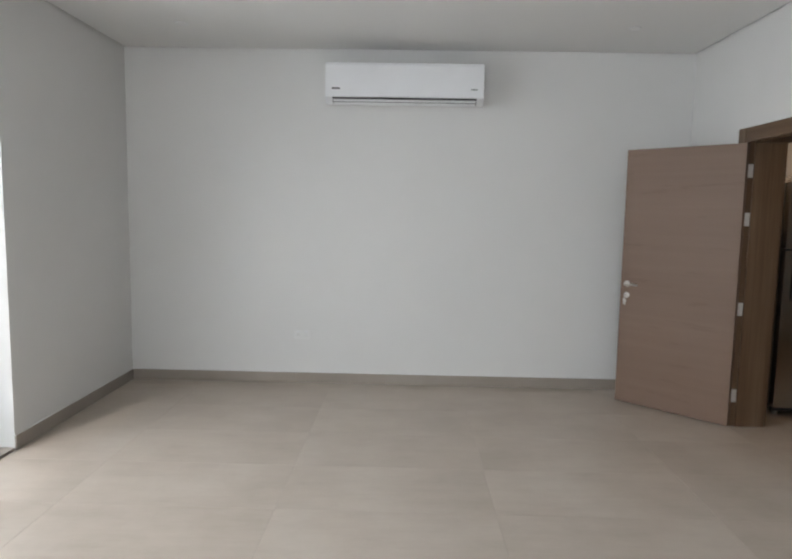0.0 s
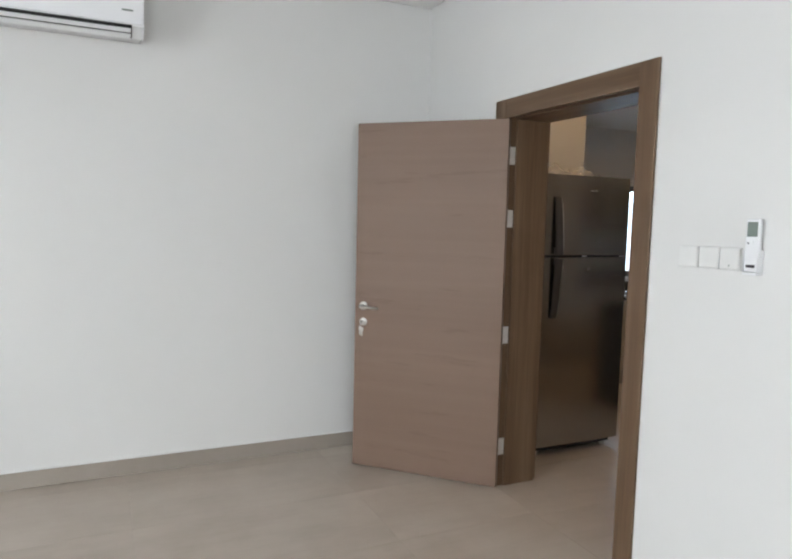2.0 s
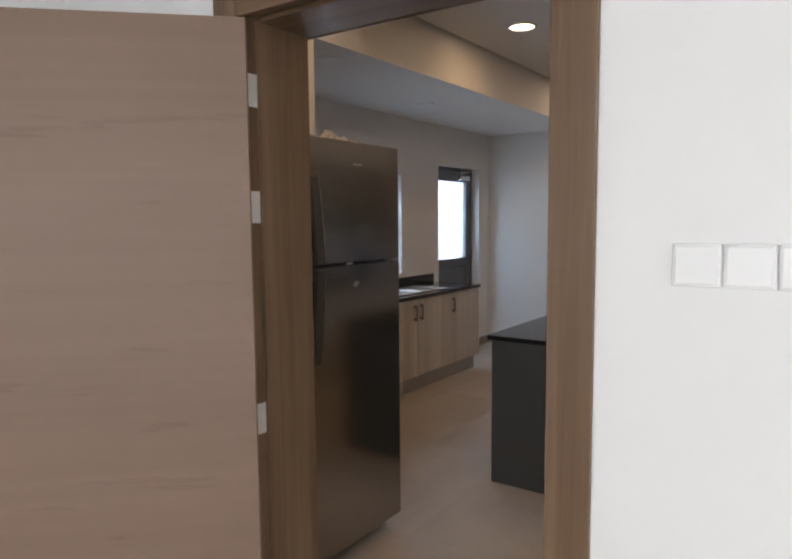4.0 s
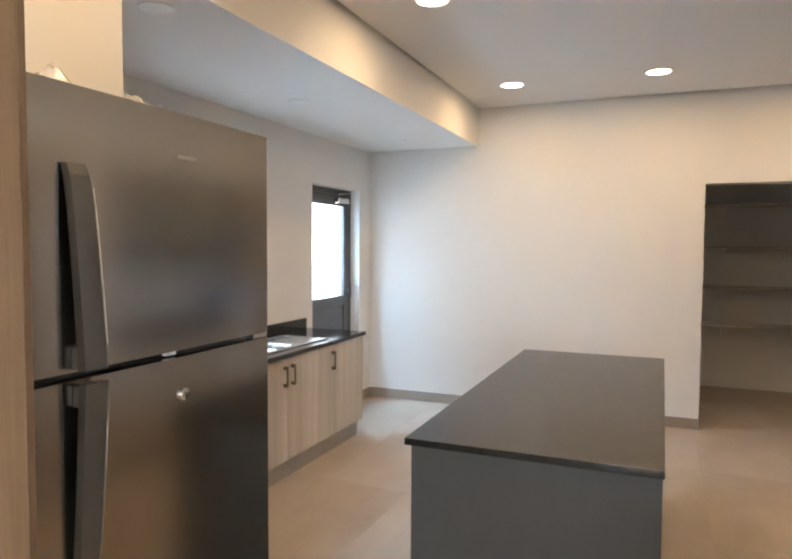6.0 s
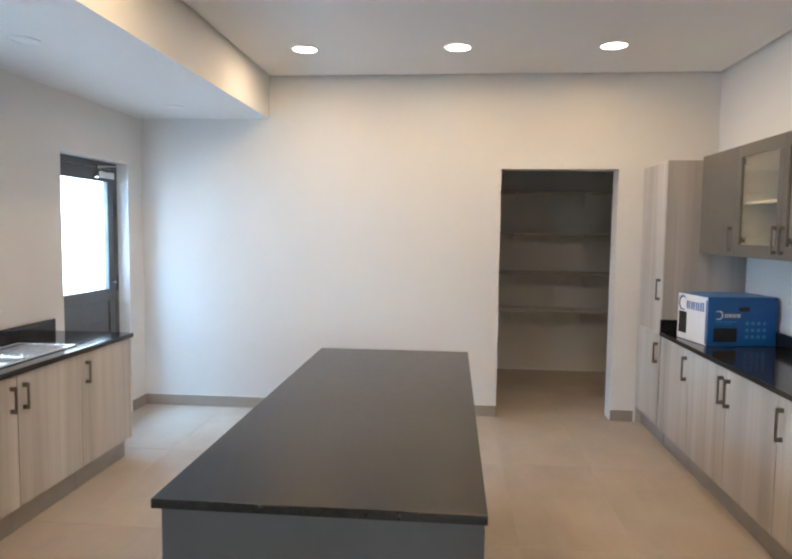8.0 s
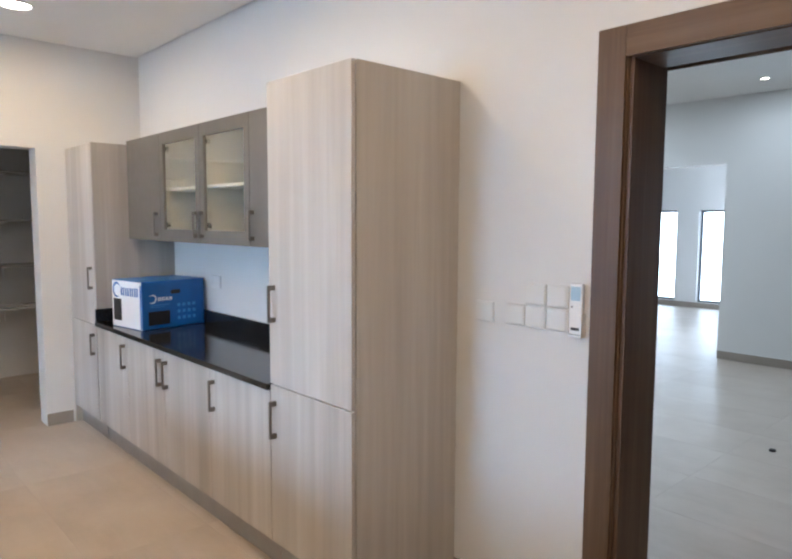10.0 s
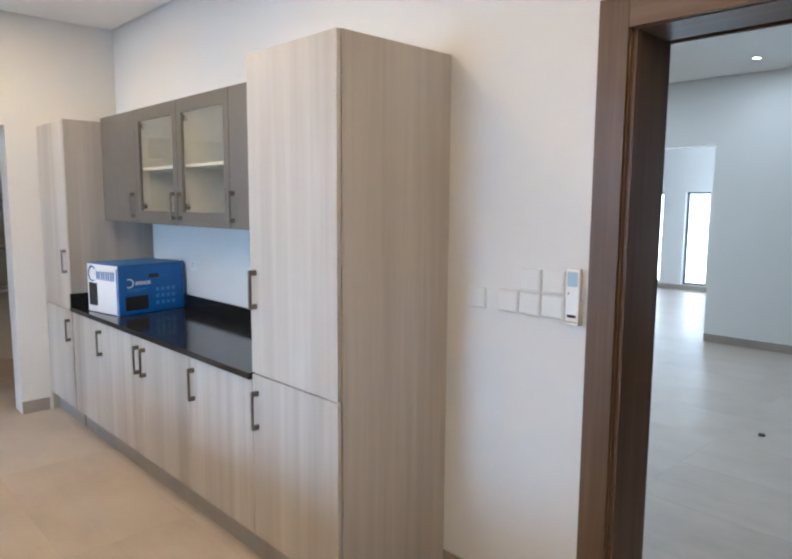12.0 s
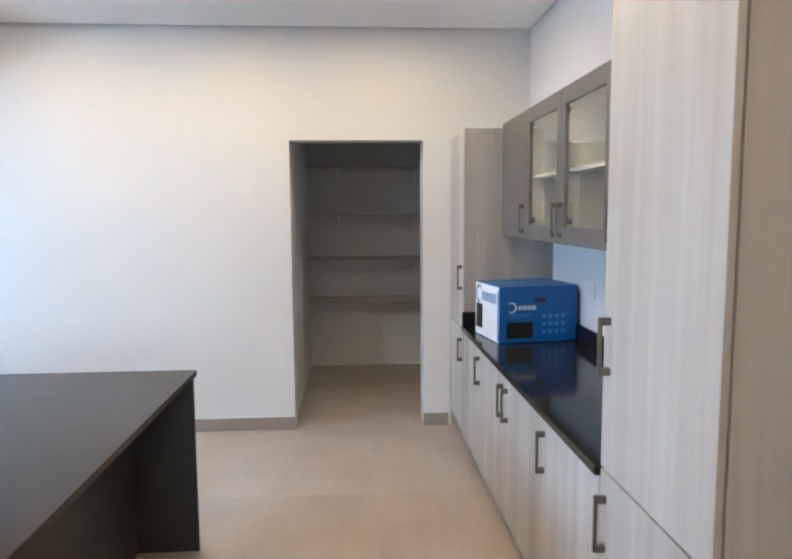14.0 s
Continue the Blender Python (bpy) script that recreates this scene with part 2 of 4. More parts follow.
PAVING = plain("paving", (0.55, 0.52, 0.47), 0.8, vary=0.08, scale=2)


# ---- building helpers ----
def put_mesh(name, bm, material, smooth=False):
    bmesh.ops.recalc_face_normals(bm, faces=bm.faces)
    me = bpy.data.meshes.new(name)
    bm.to_mesh(me)
    bm.free()
    for mat in (material if isinstance(material, (list, tuple)) else [material]):
        me.materials.append(mat)
    if smooth:
        for f in me.polygons:
            f.use_smooth = True
    return me


def part(name, bm, material, parent, label="", smooth=False):
    """Link a bmesh as one mesh object under a thing or under a part."""
    ob = new(name, put_mesh(name, bm, material, smooth))
    ob.parent = parent
    if label:
        ob["label"] = label
    return ob


def thing(name, label, category, at=(0, 0, 0), turn=0.0, group="", kind=""):
    ob = new(name)
    ob.matrix_basis = pose(*at, 0, 0, turn)
    ob.empty_display_size = 0.1
    return tagged(ob, label, category, group, kind)


def solid(name, bm, material, label, category, kind="", smooth=False):
    return tagged(new(name, put_mesh(name, bm, material, smooth)), label, category, "", kind)


def box(x0, x1, y0, y1, z0, z1, bevel=0.0, bm=None, seg=1):
    bm = bm or bmesh.new()
    m = Matrix.Translation(((x0 + x1) / 2, (y0 + y1) / 2, (z0 + z1) / 2)) @ Matrix.Diagonal((abs(x1 - x0), abs(y1 - y0), abs(z1 - z0), 1))
    r = bmesh.ops.create_cube(bm, size=1, matrix=m)
    if bevel:
        es = list({e for v in r["verts"] for e in v.link_edges})
        bmesh.ops.bevel(bm, geom=es, offset=bevel, segments=seg, profile=0.5, affect="EDGES")
    return bm


def rod(a, b, r, sides=16, r2=None, bm=None, bevel=0.0):
    bm = bm or bmesh.new()
    a, b = Vector(a), Vector(b)
    m = Matrix.Translation((a + b) / 2) @ (b - a).to_track_quat("Z", "Y").to_matrix().to_4x4()
    res = bmesh.ops.create_cone(bm, cap_ends=True, segments=sides, radius1=r, radius2=r if r2 is None else r2, depth=(b - a).length, matrix=m)
    if bevel:
        es = list({e for v in res["verts"] for e in v.link_edges if len(e.link_faces) == 2 and any(len(f.verts) > 4 for f in e.link_faces)})
        bmesh.ops.bevel(bm, geom=es, offset=bevel, segments=2, profile=0.5, affect="EDGES")
    return bm


def profile_bar(points, axis, a, b, bm=None, bevel=0.0):
    """A closed outline in the plane across an axis, drawn out from a to b along it."""
    bm = bm or bmesh.new()
    def at(p, w):
        return (w, *p) if axis == "x" else (p[0], w, p[1]) if axis == "y" else (*p, w)
    lo = [bm.verts.new(at(p, a)) for p in points]
    hi = [bm.verts.new(at(p, b)) for p in points]
    n = len(points)
    bm.faces.new(lo)
    bm.faces.new(hi[::-1])
    for i in range(n):
        bm.faces.new((lo[i], hi[i], hi[(i + 1) % n], lo[(i + 1) % n]))
    if bevel:
        bmesh.ops.bevel(bm, geom=list(bm.edges), offset=bevel, segments=2, profile=0.5, affect="EDGES")
    return bm


def sweep(path, r, sides=10, bm=None):
    """A round tube along a path."""
    bm = bm or bmesh.new()
    path = [Vector(p) for p in path]
    rings = []
    for i, p in enumerate(path):
        d = (path[min(i + 1, len(path) - 1)] - path[max(i - 1, 0)]).normalized()
        q = d.to_track_quat("Z", "Y")
        rr = r[i] if isinstance(r, (list, tuple)) else r
        rings.append([bm.verts.new(p + q @ Vector((rr * math.cos(2 * math.pi * k / sides), rr * math.sin(2 * math.pi * k / sides), 0))) for k in range(sides)])
    for a, b in zip(rings, rings[1:]):
        for k in range(sides):
            bm.faces.new((a[k], a[(k + 1) % sides], b[(k + 1) % sides], b[k]))
    bm.faces.new(rings[0][::-1])
    bm.faces.new(rings[-1])
    return bm


def pierced(axis, w0, w1, u0, u1, z0, z1, holes):
    """A wall from w0 to w1 thick across an axis, u0 to u1 long, with openings (u, u, z, z) right through it."""
    us = sorted({u0, u1, *(h[0] for h in holes), *(h[1] for h in holes)})
    zs = sorted({z0, z1, *(h[2] for h in holes), *(h[3] for h in holes)})
    bm, made = bmesh.new(), {}

    def v(w, u, z):
        k = (w, u, z)
        if k not in made:
            made[k] = bm.verts.new((w, u, z) if axis == "x" else (u, w, z))
        return made[k]

    def full(i, j):
        if not (0 <= i < len(us) - 1 and 0 <= j < len(zs) - 1):
            return False
        cu, cz = (us[i] + us[i + 1]) / 2, (zs[j] + zs[j + 1]) / 2
        return not any(a < cu < b and c < cz < d for a, b, c, d in holes)

    for i in range(len(us) - 1):
        for j in range(len(zs) - 1):
            if not full(i, j):
                continue
            a, b, c, d = us[i], us[i + 1], zs[j], zs[j + 1]
            for w in (w0, w1):
                bm.faces.new((v(w, a, c), v(w, b, c), v(w, b, d), v(w, a, d)))
            for on, p, q in ((full(i - 1, j), (a, c), (a, d)), (full(i + 1, j), (b, c), (b, d)), (full(i, j - 1), (a, c), (b, c)), (full(i, j + 1), (a, d), (b, d))):
                if not on:
                    bm.faces.new((v(w0, *p), v(w0, *q), v(w1, *q), v(w1, *p)))
    return bm


# ---- structure ----
def shadow_gap(x0, x1, y0, y1, z):
    """A plasterboard ceiling that stops short of the walls, with a narrow recess all round."""
    g = 0.020
    bm = box(x0 + g, x1 - g, y0 + g, y1 - g, z, z + 0.03)
    return box(x0, x1, y0, y1, z + 0.03, z + 0.12, 0, bm)


def room_shell():
    T = 0.285
    def wall(name, label, bm):
        return solid(name, bm, PAINT, label, "wall", "structure")
    top = 3.25
    wall("wall_west", "off-white painted wall with a full-height window opening", pierced("x", LX0 - 0.3, LX0, LY0 - 0.3, LY1 + 0.3, 0, top, [(0.9, 4.385, 0.0, 2.5)]))
    wall("wall_north", "off-white painted wall behind the air conditioner", pierced("y", LY1, LY1 + 0.25, LX0, LX1, 0, top, []))
    wall("wall_south", "off-white painted wall with a tall window opening", pierced("y", LY0 - 0.25, LY0, LX0, LX1, 0, top, [(-1.4, 0.7, 0.0, 2.5)]))
    wall("wall_middle", "off-white painted wall between living room and kitchen with a doorway",
         pierced("x", LX1, KX0, LY0 - 0.25, 7.67, 0, top, [(4.225, 5.24, 0.0, 2.2)]))
    wall("wall_kitchen_north", "off-white painted outer wall with window and door openings",
         pierced("y", KY1, KY1 + 0.3, KX0, 9.1, 0, top, [(5.72, 6.975, 1.0, 2.01), (7.70, 8.655, 0.0, 2.16)]))
    wall("wall_kitchen_east", "off-white painted wall with an open pantry doorway", pierced("x", KX1, KX1 + 0.19, KY0 - 0.22, KY1, 0, top, [(3.19, 4.168, 0.0, 2.159)]))
    wall("wall_kitchen_south", "off-white painted wall with a doorway to the hall", pierced("y", HY1, KY0, KX0, KX1, 0, top, [(3.615, 4.575, 0.0, 2.2)]))
    bm = box(KX0, 4.41, BY, KY1, 0, BZ)
    wall("wall_pier", "off-white painted wall block behind the fridge", bm)
    bm = box(KX0, KX1, BY, KY1, BZ, KZ + 0.03)
    solid("ceiling_bulkhead", bm, CEIL, "white dropped ceiling box above the sink wall", "ceiling", "structure")
    solid("ceiling_living", shadow_gap(LX0, LX1, LY0, LY1, LZ), CEIL, "white painted plaster ceiling of the living room", "ceiling", "structure")
    solid("ceiling_kitchen", shadow_gap(KX0, KX1, KY0, BY, KZ), CEIL, "white painted plaster ceiling with round downlights", "ceiling", "structure")
    # pantry
    wall("wall_pantry", "shaded off-white pantry wall carrying shelves", pierced("x", PX1, PX1 + 0.15, PY0, PY1, 0, top, []))
    wall("wall_pantry_side", "plain off-white pantry side wall", pierced("y", PY1, PY1 + 0.15, KX1 + 0.19, PX1 + 0.15, 0, top, []))
    wall("wall_pantry_side_2", "plain off-white pantry side wall", pierced("y", PY0 - 0.15, PY0, KX1 + 0.19, PX1 + 0.15, 0, top, []))
    solid("ceiling_pantry", box(KX1 + 0.19, PX1, PY0, PY1, 2.6, 2.72), CEIL, "white pantry ceiling in shade", "ceiling", "structure")
    # hall and the room beyond it
    wall("wall_hall", "off-white painted hall wall with a wide opening and a window niche",
         pierced("y", -3.70, -3.48, HX0, 12.0, 0, top, [(HX0 + 0.001, 5.26, 0.0, 2.826), (6.43, 9.2, 0.0, 2.31)]))
    wall("wall_hall_niche", "off-white painted side wall of the window niche", pierced("x", 5.26, 5.41, -4.75, -3.70, 0, top, []))
    wall("wall_hall_window", "off-white painted wall around the tall glazed door", pierced("y", -4.75, -4.45, HX0, 5.26, 0, top, [(3.7, 4.978, 0.0, 2.89)]))
    wall("wall_hall_west", "plain off-white painted hall wall", pierced("x", HX0 - 0.15, HX0, -4.75, HY1, 0, top, []))
    wall("wall_hall_east", "plain off-white painted hall wall", pierced("x", 12.0, 12.15, -8.15, HY1, 0, top, []))
    wall("wall_hall_north", "plain off-white painted wall behind the pantry", pierced("y", 1.6, 1.75, KX1 + 0.19, 12.0, 0, top, []))
    wall("wall_far", "off-white far wall with tall narrow windows", pierced("y", -8.25, -8.0, 5.41, 12.15, 0, top, [(8.12, 8.57, 0.10, 1.86), (8.99, 9.44, 0.10, 1.86), (9.86, 10.31, 0.10, 1.86)]))
    wall("wall_far_side", "plain off-white painted wall of the far room", pierced("x", 5.26, 5.41, -8.0, -4.75, 0, top, []))
    solid("ceiling_hall", box(HX0, 12.0, -8.0, HY1, HZ, HZ + 0.12), CEIL, "white painted hall ceiling", "ceiling", "structure")
    # added glowing sheets: white the panes out and light the rooms a little
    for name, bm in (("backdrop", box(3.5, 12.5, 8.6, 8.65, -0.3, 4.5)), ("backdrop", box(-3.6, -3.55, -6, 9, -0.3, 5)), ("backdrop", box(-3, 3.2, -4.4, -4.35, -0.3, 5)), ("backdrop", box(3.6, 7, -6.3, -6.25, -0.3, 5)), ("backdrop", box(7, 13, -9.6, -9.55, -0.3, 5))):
        solid(name, bm, DAYLIGHT_GLOW, "glowing pale sheet standing in for daylight outside the windows", "backdrop", "structure")
    # outside ground
    solid("ground", box(-400, 400, -400, 400, -0.42, -0.32), PAVING, "pale paved ground outside the house", "ground", "structure")


room_shell()


def skirting():
    H, D = 0.098, 0.011
    runs = []
    def x_run(y, x0, x1, side):
        runs.append((x0, x1, min(y, y + side * D), max(y, y + side * D)))
    def y_run(x, y0, y1, side):
        runs.append((min(x, x + side * D), max(x, x + side * D), y0, y1))
    x_run(LY1, LX0, LX1, -1); x_run(LY0, LX0, -1.4, 1); x_run(LY0, 0.7, LX1, 1)
    y_run(LX0, 4.385, LY1 - D, 1); y_run(LX1, LY0 + D, 4.13, -1); y_run(LX1, 5.35, LY1 - D, -1)
    y_run(KX1, 4.168, KY1 - D, -1); y_run(KX1, 3.0, 3.19, -1)
    x_run(KY1, 8.66, KX1, -1); x_run(KY1, 7.585, 7.70, -1)
    x_run(KY0, 4.68, 5.32, 1); y_run(KX0, KY0, 4.12, 1)
    x_run(-3.48, 5.26, 6.43, 1); y_run(5.26, -4.45 + D, -3.48 + D, -1); x_run(-4.45, 4.98, 5.26, 1)
    x_run(-8.0, 5.45, 12.0, 1)
    for a, b, c, d in runs:
        base = solid("baseboard", box(a, b, c, d, 0, H, 0.0015), SKIRT, "taupe porcelain tile skirting along the wall", "baseboard", "structure")
        part("sealant_bead", box(a + 0.001, b - 0.001, c + 0.001, d - 0.001, H, H + 0.005, 0.0012), CAULK, base, "white sealant bead")


skirting()


# ---- doors ----
def door_frame(name, axis, w0, w1, a0, a1, top, label, hinges=()):
    """Timber lining and architraves of a doorway in a wall from w0 to w1."""
    root = thing(name, label, "door frame", kind="structure")
    A, P, L = 0.105, 0.016, 0.035
    def b(u0, u1, s0, s1, z0, z1, bev=0.002):
        return box(s0, s1, u0, u1, z0, z1, bev) if axis == "x" else box(u0, u1, s0, s1, z0, z1, bev)
    head = FRAME_Y if axis == "x" else FRAME_X
    part("jamb", b(a0 - L + 0.02, a0 + 0.017, w0 - 0.002, w1 + 0.002, 0, top), FRAME, root)
    part("jamb", b(a1 - 0.017, a1 + L - 0.02, w0 - 0.002, w1 + 0.002, 0, top), FRAME, root)
    part("head", b(a0 - L + 0.02, a1 + L - 0.02, w0 - 0.002, w1 + 0.002, top, top + 0.018), head, root)
    mid = w0 + 0.055
    for u0, u1, z0, z1 in ((a0 + 0.017, a0 + 0.031, 0, top - 0.014), (a1 - 0.031, a1 - 0.017, 0, top - 0.014)):
        part("stop", b(u0, u1, mid, w1 - 0.01, z0, z1, 0.001), FRAME, root)
    part("stop", b(a0 + 0.017, a1 - 0.017, mid, w1 - 0.01, top - 0.014, top, 0.001), head, root)
    for s0, s1 in ((w0 - P, w0 - 0.002), (w1 + 0.002, w1 + P)):
        part("architrave", b(a0 - A + 0.012, a0 + 0.012, s0, s1, 0, top + A - 0.012), FRAME, root)
        part("architrave", b(a1 - 0.012, a1 + A - 0.012, s0, s1, 0, top + A - 0.012), FRAME, root)
        part("architrave", b(a0 + 0.0125, a1 - 0.0125, s0, s1, top - 0.012, top + A - 0.012), head, root)
    return root


def lever_handle(leaf, x, y, z, side, toward):
    """Round rosette with a lever, and a key rosette under it, on one face of a door."""
    h = part("lever_handle", rod((x, y, z), (x, y + side * 0.009, z), 0.026, 24, bevel=0.002), HARDWARE, leaf, "satin chrome lever handle on a round rosette", True)
    part("lever", sweep([(x, y + side * 0.009, z), (x, y + side * 0.035, z), (x, y + side * 0.05, z), (x + toward * 0.012, y + side * 0.058, z), (x + toward * 0.05, y + side * 0.06, z - 0.001), (x + toward * 0.115, y + side * 0.058, z - 0.004)],
                        [0.011, 0.010, 0.010, 0.0095, 0.008, 0.0065], 12), HARDWARE, h, "", True)
    k = part("key_rosette", rod((x, y, z - 0.10), (x, y + side * 0.008, z - 0.10), 0.025, 24, bevel=0.002), HARDWARE, leaf, "", True)
    part("lock_cylinder", rod((x, y + side * 0.008, z - 0.098), (x, y + side * 0.018, z - 0.098), 0.009, 14), HARDWARE, k, "", True)
    return k


def door_leaf(name, at, turn, width, height, label, keys):
    """A flush leaf; its hinge line is the origin and it runs along +x. Its thickness lies towards -y."""
    root = thing(name, label, "door", at, turn)
    leaf = part("leaf", box(0, width, -0.044, 0, 0, height, 0.002), LEAF, root)
    k = lever_handle(leaf, width - 0.06, 0.0, 1.03, 1, -1)
    if keys:
        part("key", box(width - 0.0612, width - 0.0588, 0.018, 0.044, 0.922, 0.942, 0.0006), HARDWARE, k, "key left in the lock")
        ring = [(width - 0.06, 0.040 + 0.004 * math.sin(a), 0.915 + 0.014 * math.cos(a)) for a in [2 * math.pi * q / 16 for q in range(17)]]
        part("key_ring", sweep(ring, 0.0012, 6), HARDWARE, k)
        for dx, dy, dz in ((-0.006, 0.036, 0.846), (0.004, 0.042, 0.852)):
            bm = box(width - 0.06 + dx - 0.009, width - 0.06 + dx + 0.009, dy, dy + 0.002, dz + 0.030, dz + 0.054, 0.0009)
            box(width - 0.06 + dx - 0.004, width - 0.06 + dx + 0.004, dy, dy + 0.002, dz, dz + 0.0305, 0.0006, bm)
            part("spare_key", bm, HARDWARE, k, "small metal key hanging from the ring")
    lever_handle(leaf, width - 0.06, -0.044, 1.03, -1, -1)
    part("lock_plate", box(width - 0.0005, width + 0.002, -0.034, -0.010, 0.88, 1.12, 0.0006), CHROME, leaf)
    return root


frame_1 = door_frame("door_frame_1", "x", LX1, KX0, 4.225, 5.24, 2.182, "brown wood-grain door frame with wide architraves")
turn = math.degrees(math.atan2(5.853 - 5.187, 2.333 - 2.985))
leaf_1 = door_leaf("door_1", (2.983, 5.187, 0.008), turn, 0.933, 2.154, "open flush taupe-brown laminate door with chrome lever", True)
for z in (1.96, 1.60, 0.918, 0.243):
    h = part("hinge", rod((2.985, 5.206, z - 0.05), (2.985, 5.206, z + 0.05), 0.0075, 12), HINGE, frame_1, "steel butt hinge", True)
    part("hinge_leaf", box(2.986, 3.053, 5.2195, 5.2235, z - 0.05, z + 0.05, 0.0005), HINGE, h)

frame_2 = door_frame("door_frame_2", "y", HY1, KY0, 3.615, 4.575, 2.19, "brown wood-grain frame of the doorway to the hall")
leaf_2 = door_leaf("door_2", (3.595, 2.417, 0.008), 101.0, 0.905, 2.165, "open brown laminate door swung into the kitchen", False)
for z in (1.96, 1.60, 0.918, 0.243):
    h = part("hinge", rod((3.635, 2.412, z - 0.05), (3.635, 2.412, z + 0.05), 0.0075, 12), HINGE, frame_2, "steel butt hinge", True)


# ---- windows ----
def pane(bm, parent, mat=None, name="pane"):
    p = part(name, bm, mat or GLASS, parent)
    p.visible_shadow = False
    return p


def glazed(name, label, axis, w, u0, u1, z0, z1, bars, mat, depth=0.06, fw=0.055, sw=0.05, kind="structure", category="window"):
    """A window or door frame across a wall at w, split at the bars along its length."""
    root = thing(name, label, category, kind=kind)
    def b(a0, a1, s0, s1, c0, c1, bev=0.003):
        return box(s0, s1, a0, a1, c0, c1, bev) if axis == "x" else box(a0, a1, s0, s1, c0, c1, bev)
    part("window_frame", b(u0, u0 + fw, w, w + depth, z0, z1), mat, root)
    part("window_frame", b(u1 - fw, u1, w, w + depth, z0, z1), mat, root)
    part("window_frame", b(u0 + fw, u1 - fw, w, w + depth, z1 - fw, z1), mat, root)
    part("window_frame", b(u0 + fw, u1 - fw, w, w + depth, z0, z0 + fw), mat, root)
    edges = [u0 + fw, *bars, u1 - fw]
    for i, (a, c) in enumerate(zip(edges, edges[1:])):
        s = part("sash", b(a, a + sw, w + 0.008, w + 0.05, z0 + fw, z1 - fw), mat, root)
        part("sash", b(c - sw, c, w + 0.008, w + 0.05, z0 + fw, z1 - fw), mat, root)
        part("sash", b(a + sw, c - sw, w + 0.008, w + 0.05, z1 - fw - sw, z1 - fw), mat, root)
        part("sash", b(a + sw, c - sw, w + 0.008, w + 0.05, z0 + fw, z0 + fw + sw), mat, root)
        pane(b(a + sw - 0.002, c - sw + 0.002, w + 0.025, w + 0.031, z0 + fw + sw - 0.002, z1 - fw - sw + 0.002, 0), root)
    return root


win_living = glazed("window_1", "large white-framed living room window in a deep reveal", "x", LX0 - 0.28, 0.9, 4.385, 0.02, 2.5, (2.64,), WHITE_MATT, fw=0.06)
part("window_sill", box(LX0 - 0.299, LX0 - 0.001, 0.901, 4.384, 0.0, 0.018, 0.002), SKIRT, win_living)
win_south = glazed("window_7", "tall white-framed two-leaf living room window", "y", LY0 - 0.17, -1.4, 0.7, 0.02, 2.5, (-0.35,), WHITE_MATT, fw=0.06)
part("window_sill", box(-1.399, 0.699, LY0 - 0.249, LY0 - 0.001, 0.0, 0.018, 0.002), SKIRT, win_south)
win_k = glazed("window_2", "dark grey aluminium kitchen window above the sink", "y", KY1 + 0.09, 5.72, 6.975, 1.02, 2.01, (6.345,), ALU, fw=0.026, sw=0.034)
part("window_sill", box(5.721, 6.974, KY1 - 0.012, KY1 + 0.299, 1.0, 1.019, 0.002), CARCASS, win_k, "white painted window sill")
part("catch", box(6.895, 6.912, KY1 + 0.07, KY1 + 0.097, 1.40, 1.52, 0.004), ALU, win_k)


def glazed_door():
    root = thing("door_3", "dark grey aluminium outside door with a tall pane", "door", kind="structure")
    w = KY1 + 0.10
    def b(a0, a1, c0, c1, s0=0.0, s1=0.06, bev=0.003):
        return box(a0, a1, w + s0, w + s1, c0, c1, bev)
    part("door_frame", b(7.70, 7.745, 0, 2.16), ALU, root)
    part("door_frame", b(8.61, 8.655, 0, 2.16), ALU, root)
    part("door_frame", b(7.745, 8.61, 2.11, 2.16), ALU, root)
    for a, c, z0, z1 in ((7.748, 7.83, 0.012, 2.106), (8.515, 8.607, 0.012, 2.106), (7.83, 8.515, 2.0, 2.106), (7.83, 8.515, 1.0, 1.10), (7.83, 8.515, 0.012, 0.13)):
        part("stile", b(a, c, z0, z1, 0.006, 0.052), ALU, root)
    part("lower_panel", b(7.83, 8.515, 0.13, 1.0, 0.02, 0.035, 0.0), ALU, root)
    for i in range(1, 5):
        part("panel_moulding", b(7.83, 8.515, 0.13 + i * 0.174 - 0.004, 0.13 + i * 0.174 + 0.004, 0.014, 0.02, 0.001), ALU, root)
    pane(b(7.828, 8.517, 1.098, 2.002, 0.025, 0.031, 0), root)
    closer = part("door_closer", b(8.30, 8.53, 2.02, 2.075, -0.05, 0.006, 0.008), CHROME, root, "silver overhead door closer")
    part("closer_arm", sweep([(8.36, w - 0.03, 2.082), (8.12, w - 0.13, 2.088), (8.60, w - 0.02, 2.135)], 0.007, 8), CHROME, closer)
    h = part("pull_handle", box(8.55, 8.575, w - 0.045, w - 0.03, 1.08, 1.22, 0.004), BLACK, root)
    part("handle_post", box(8.555, 8.57, w - 0.031, w + 0.007, 1.14, 1.16, 0.002), ALU, h)
    for z in (1.75, 1.45):
        part("hinge", rod((8.612, w - 0.008, z - 0.05), (8.612, w - 0.008, z + 0.05), 0.010, 12), ALU, root)
    return root


glazed_door()
glazed("window_3", "tall brown-framed glazed garden door in the hall", "y", -4.62, 3.7, 4.978, 0.0, 2.89, (), BRONZE, fw=0.10, sw=0.11, depth=0.09)
for i, x in enumerate((8.12, 8.99, 9.86)):
    glazed("window_%d" % (4 + i), "tall narrow dark-framed window in the far room", "y", -8.14, x, x + 0.45, 0.10, 1.86, (), ALU, fw=0.022, sw=0.02, depth=0.05)


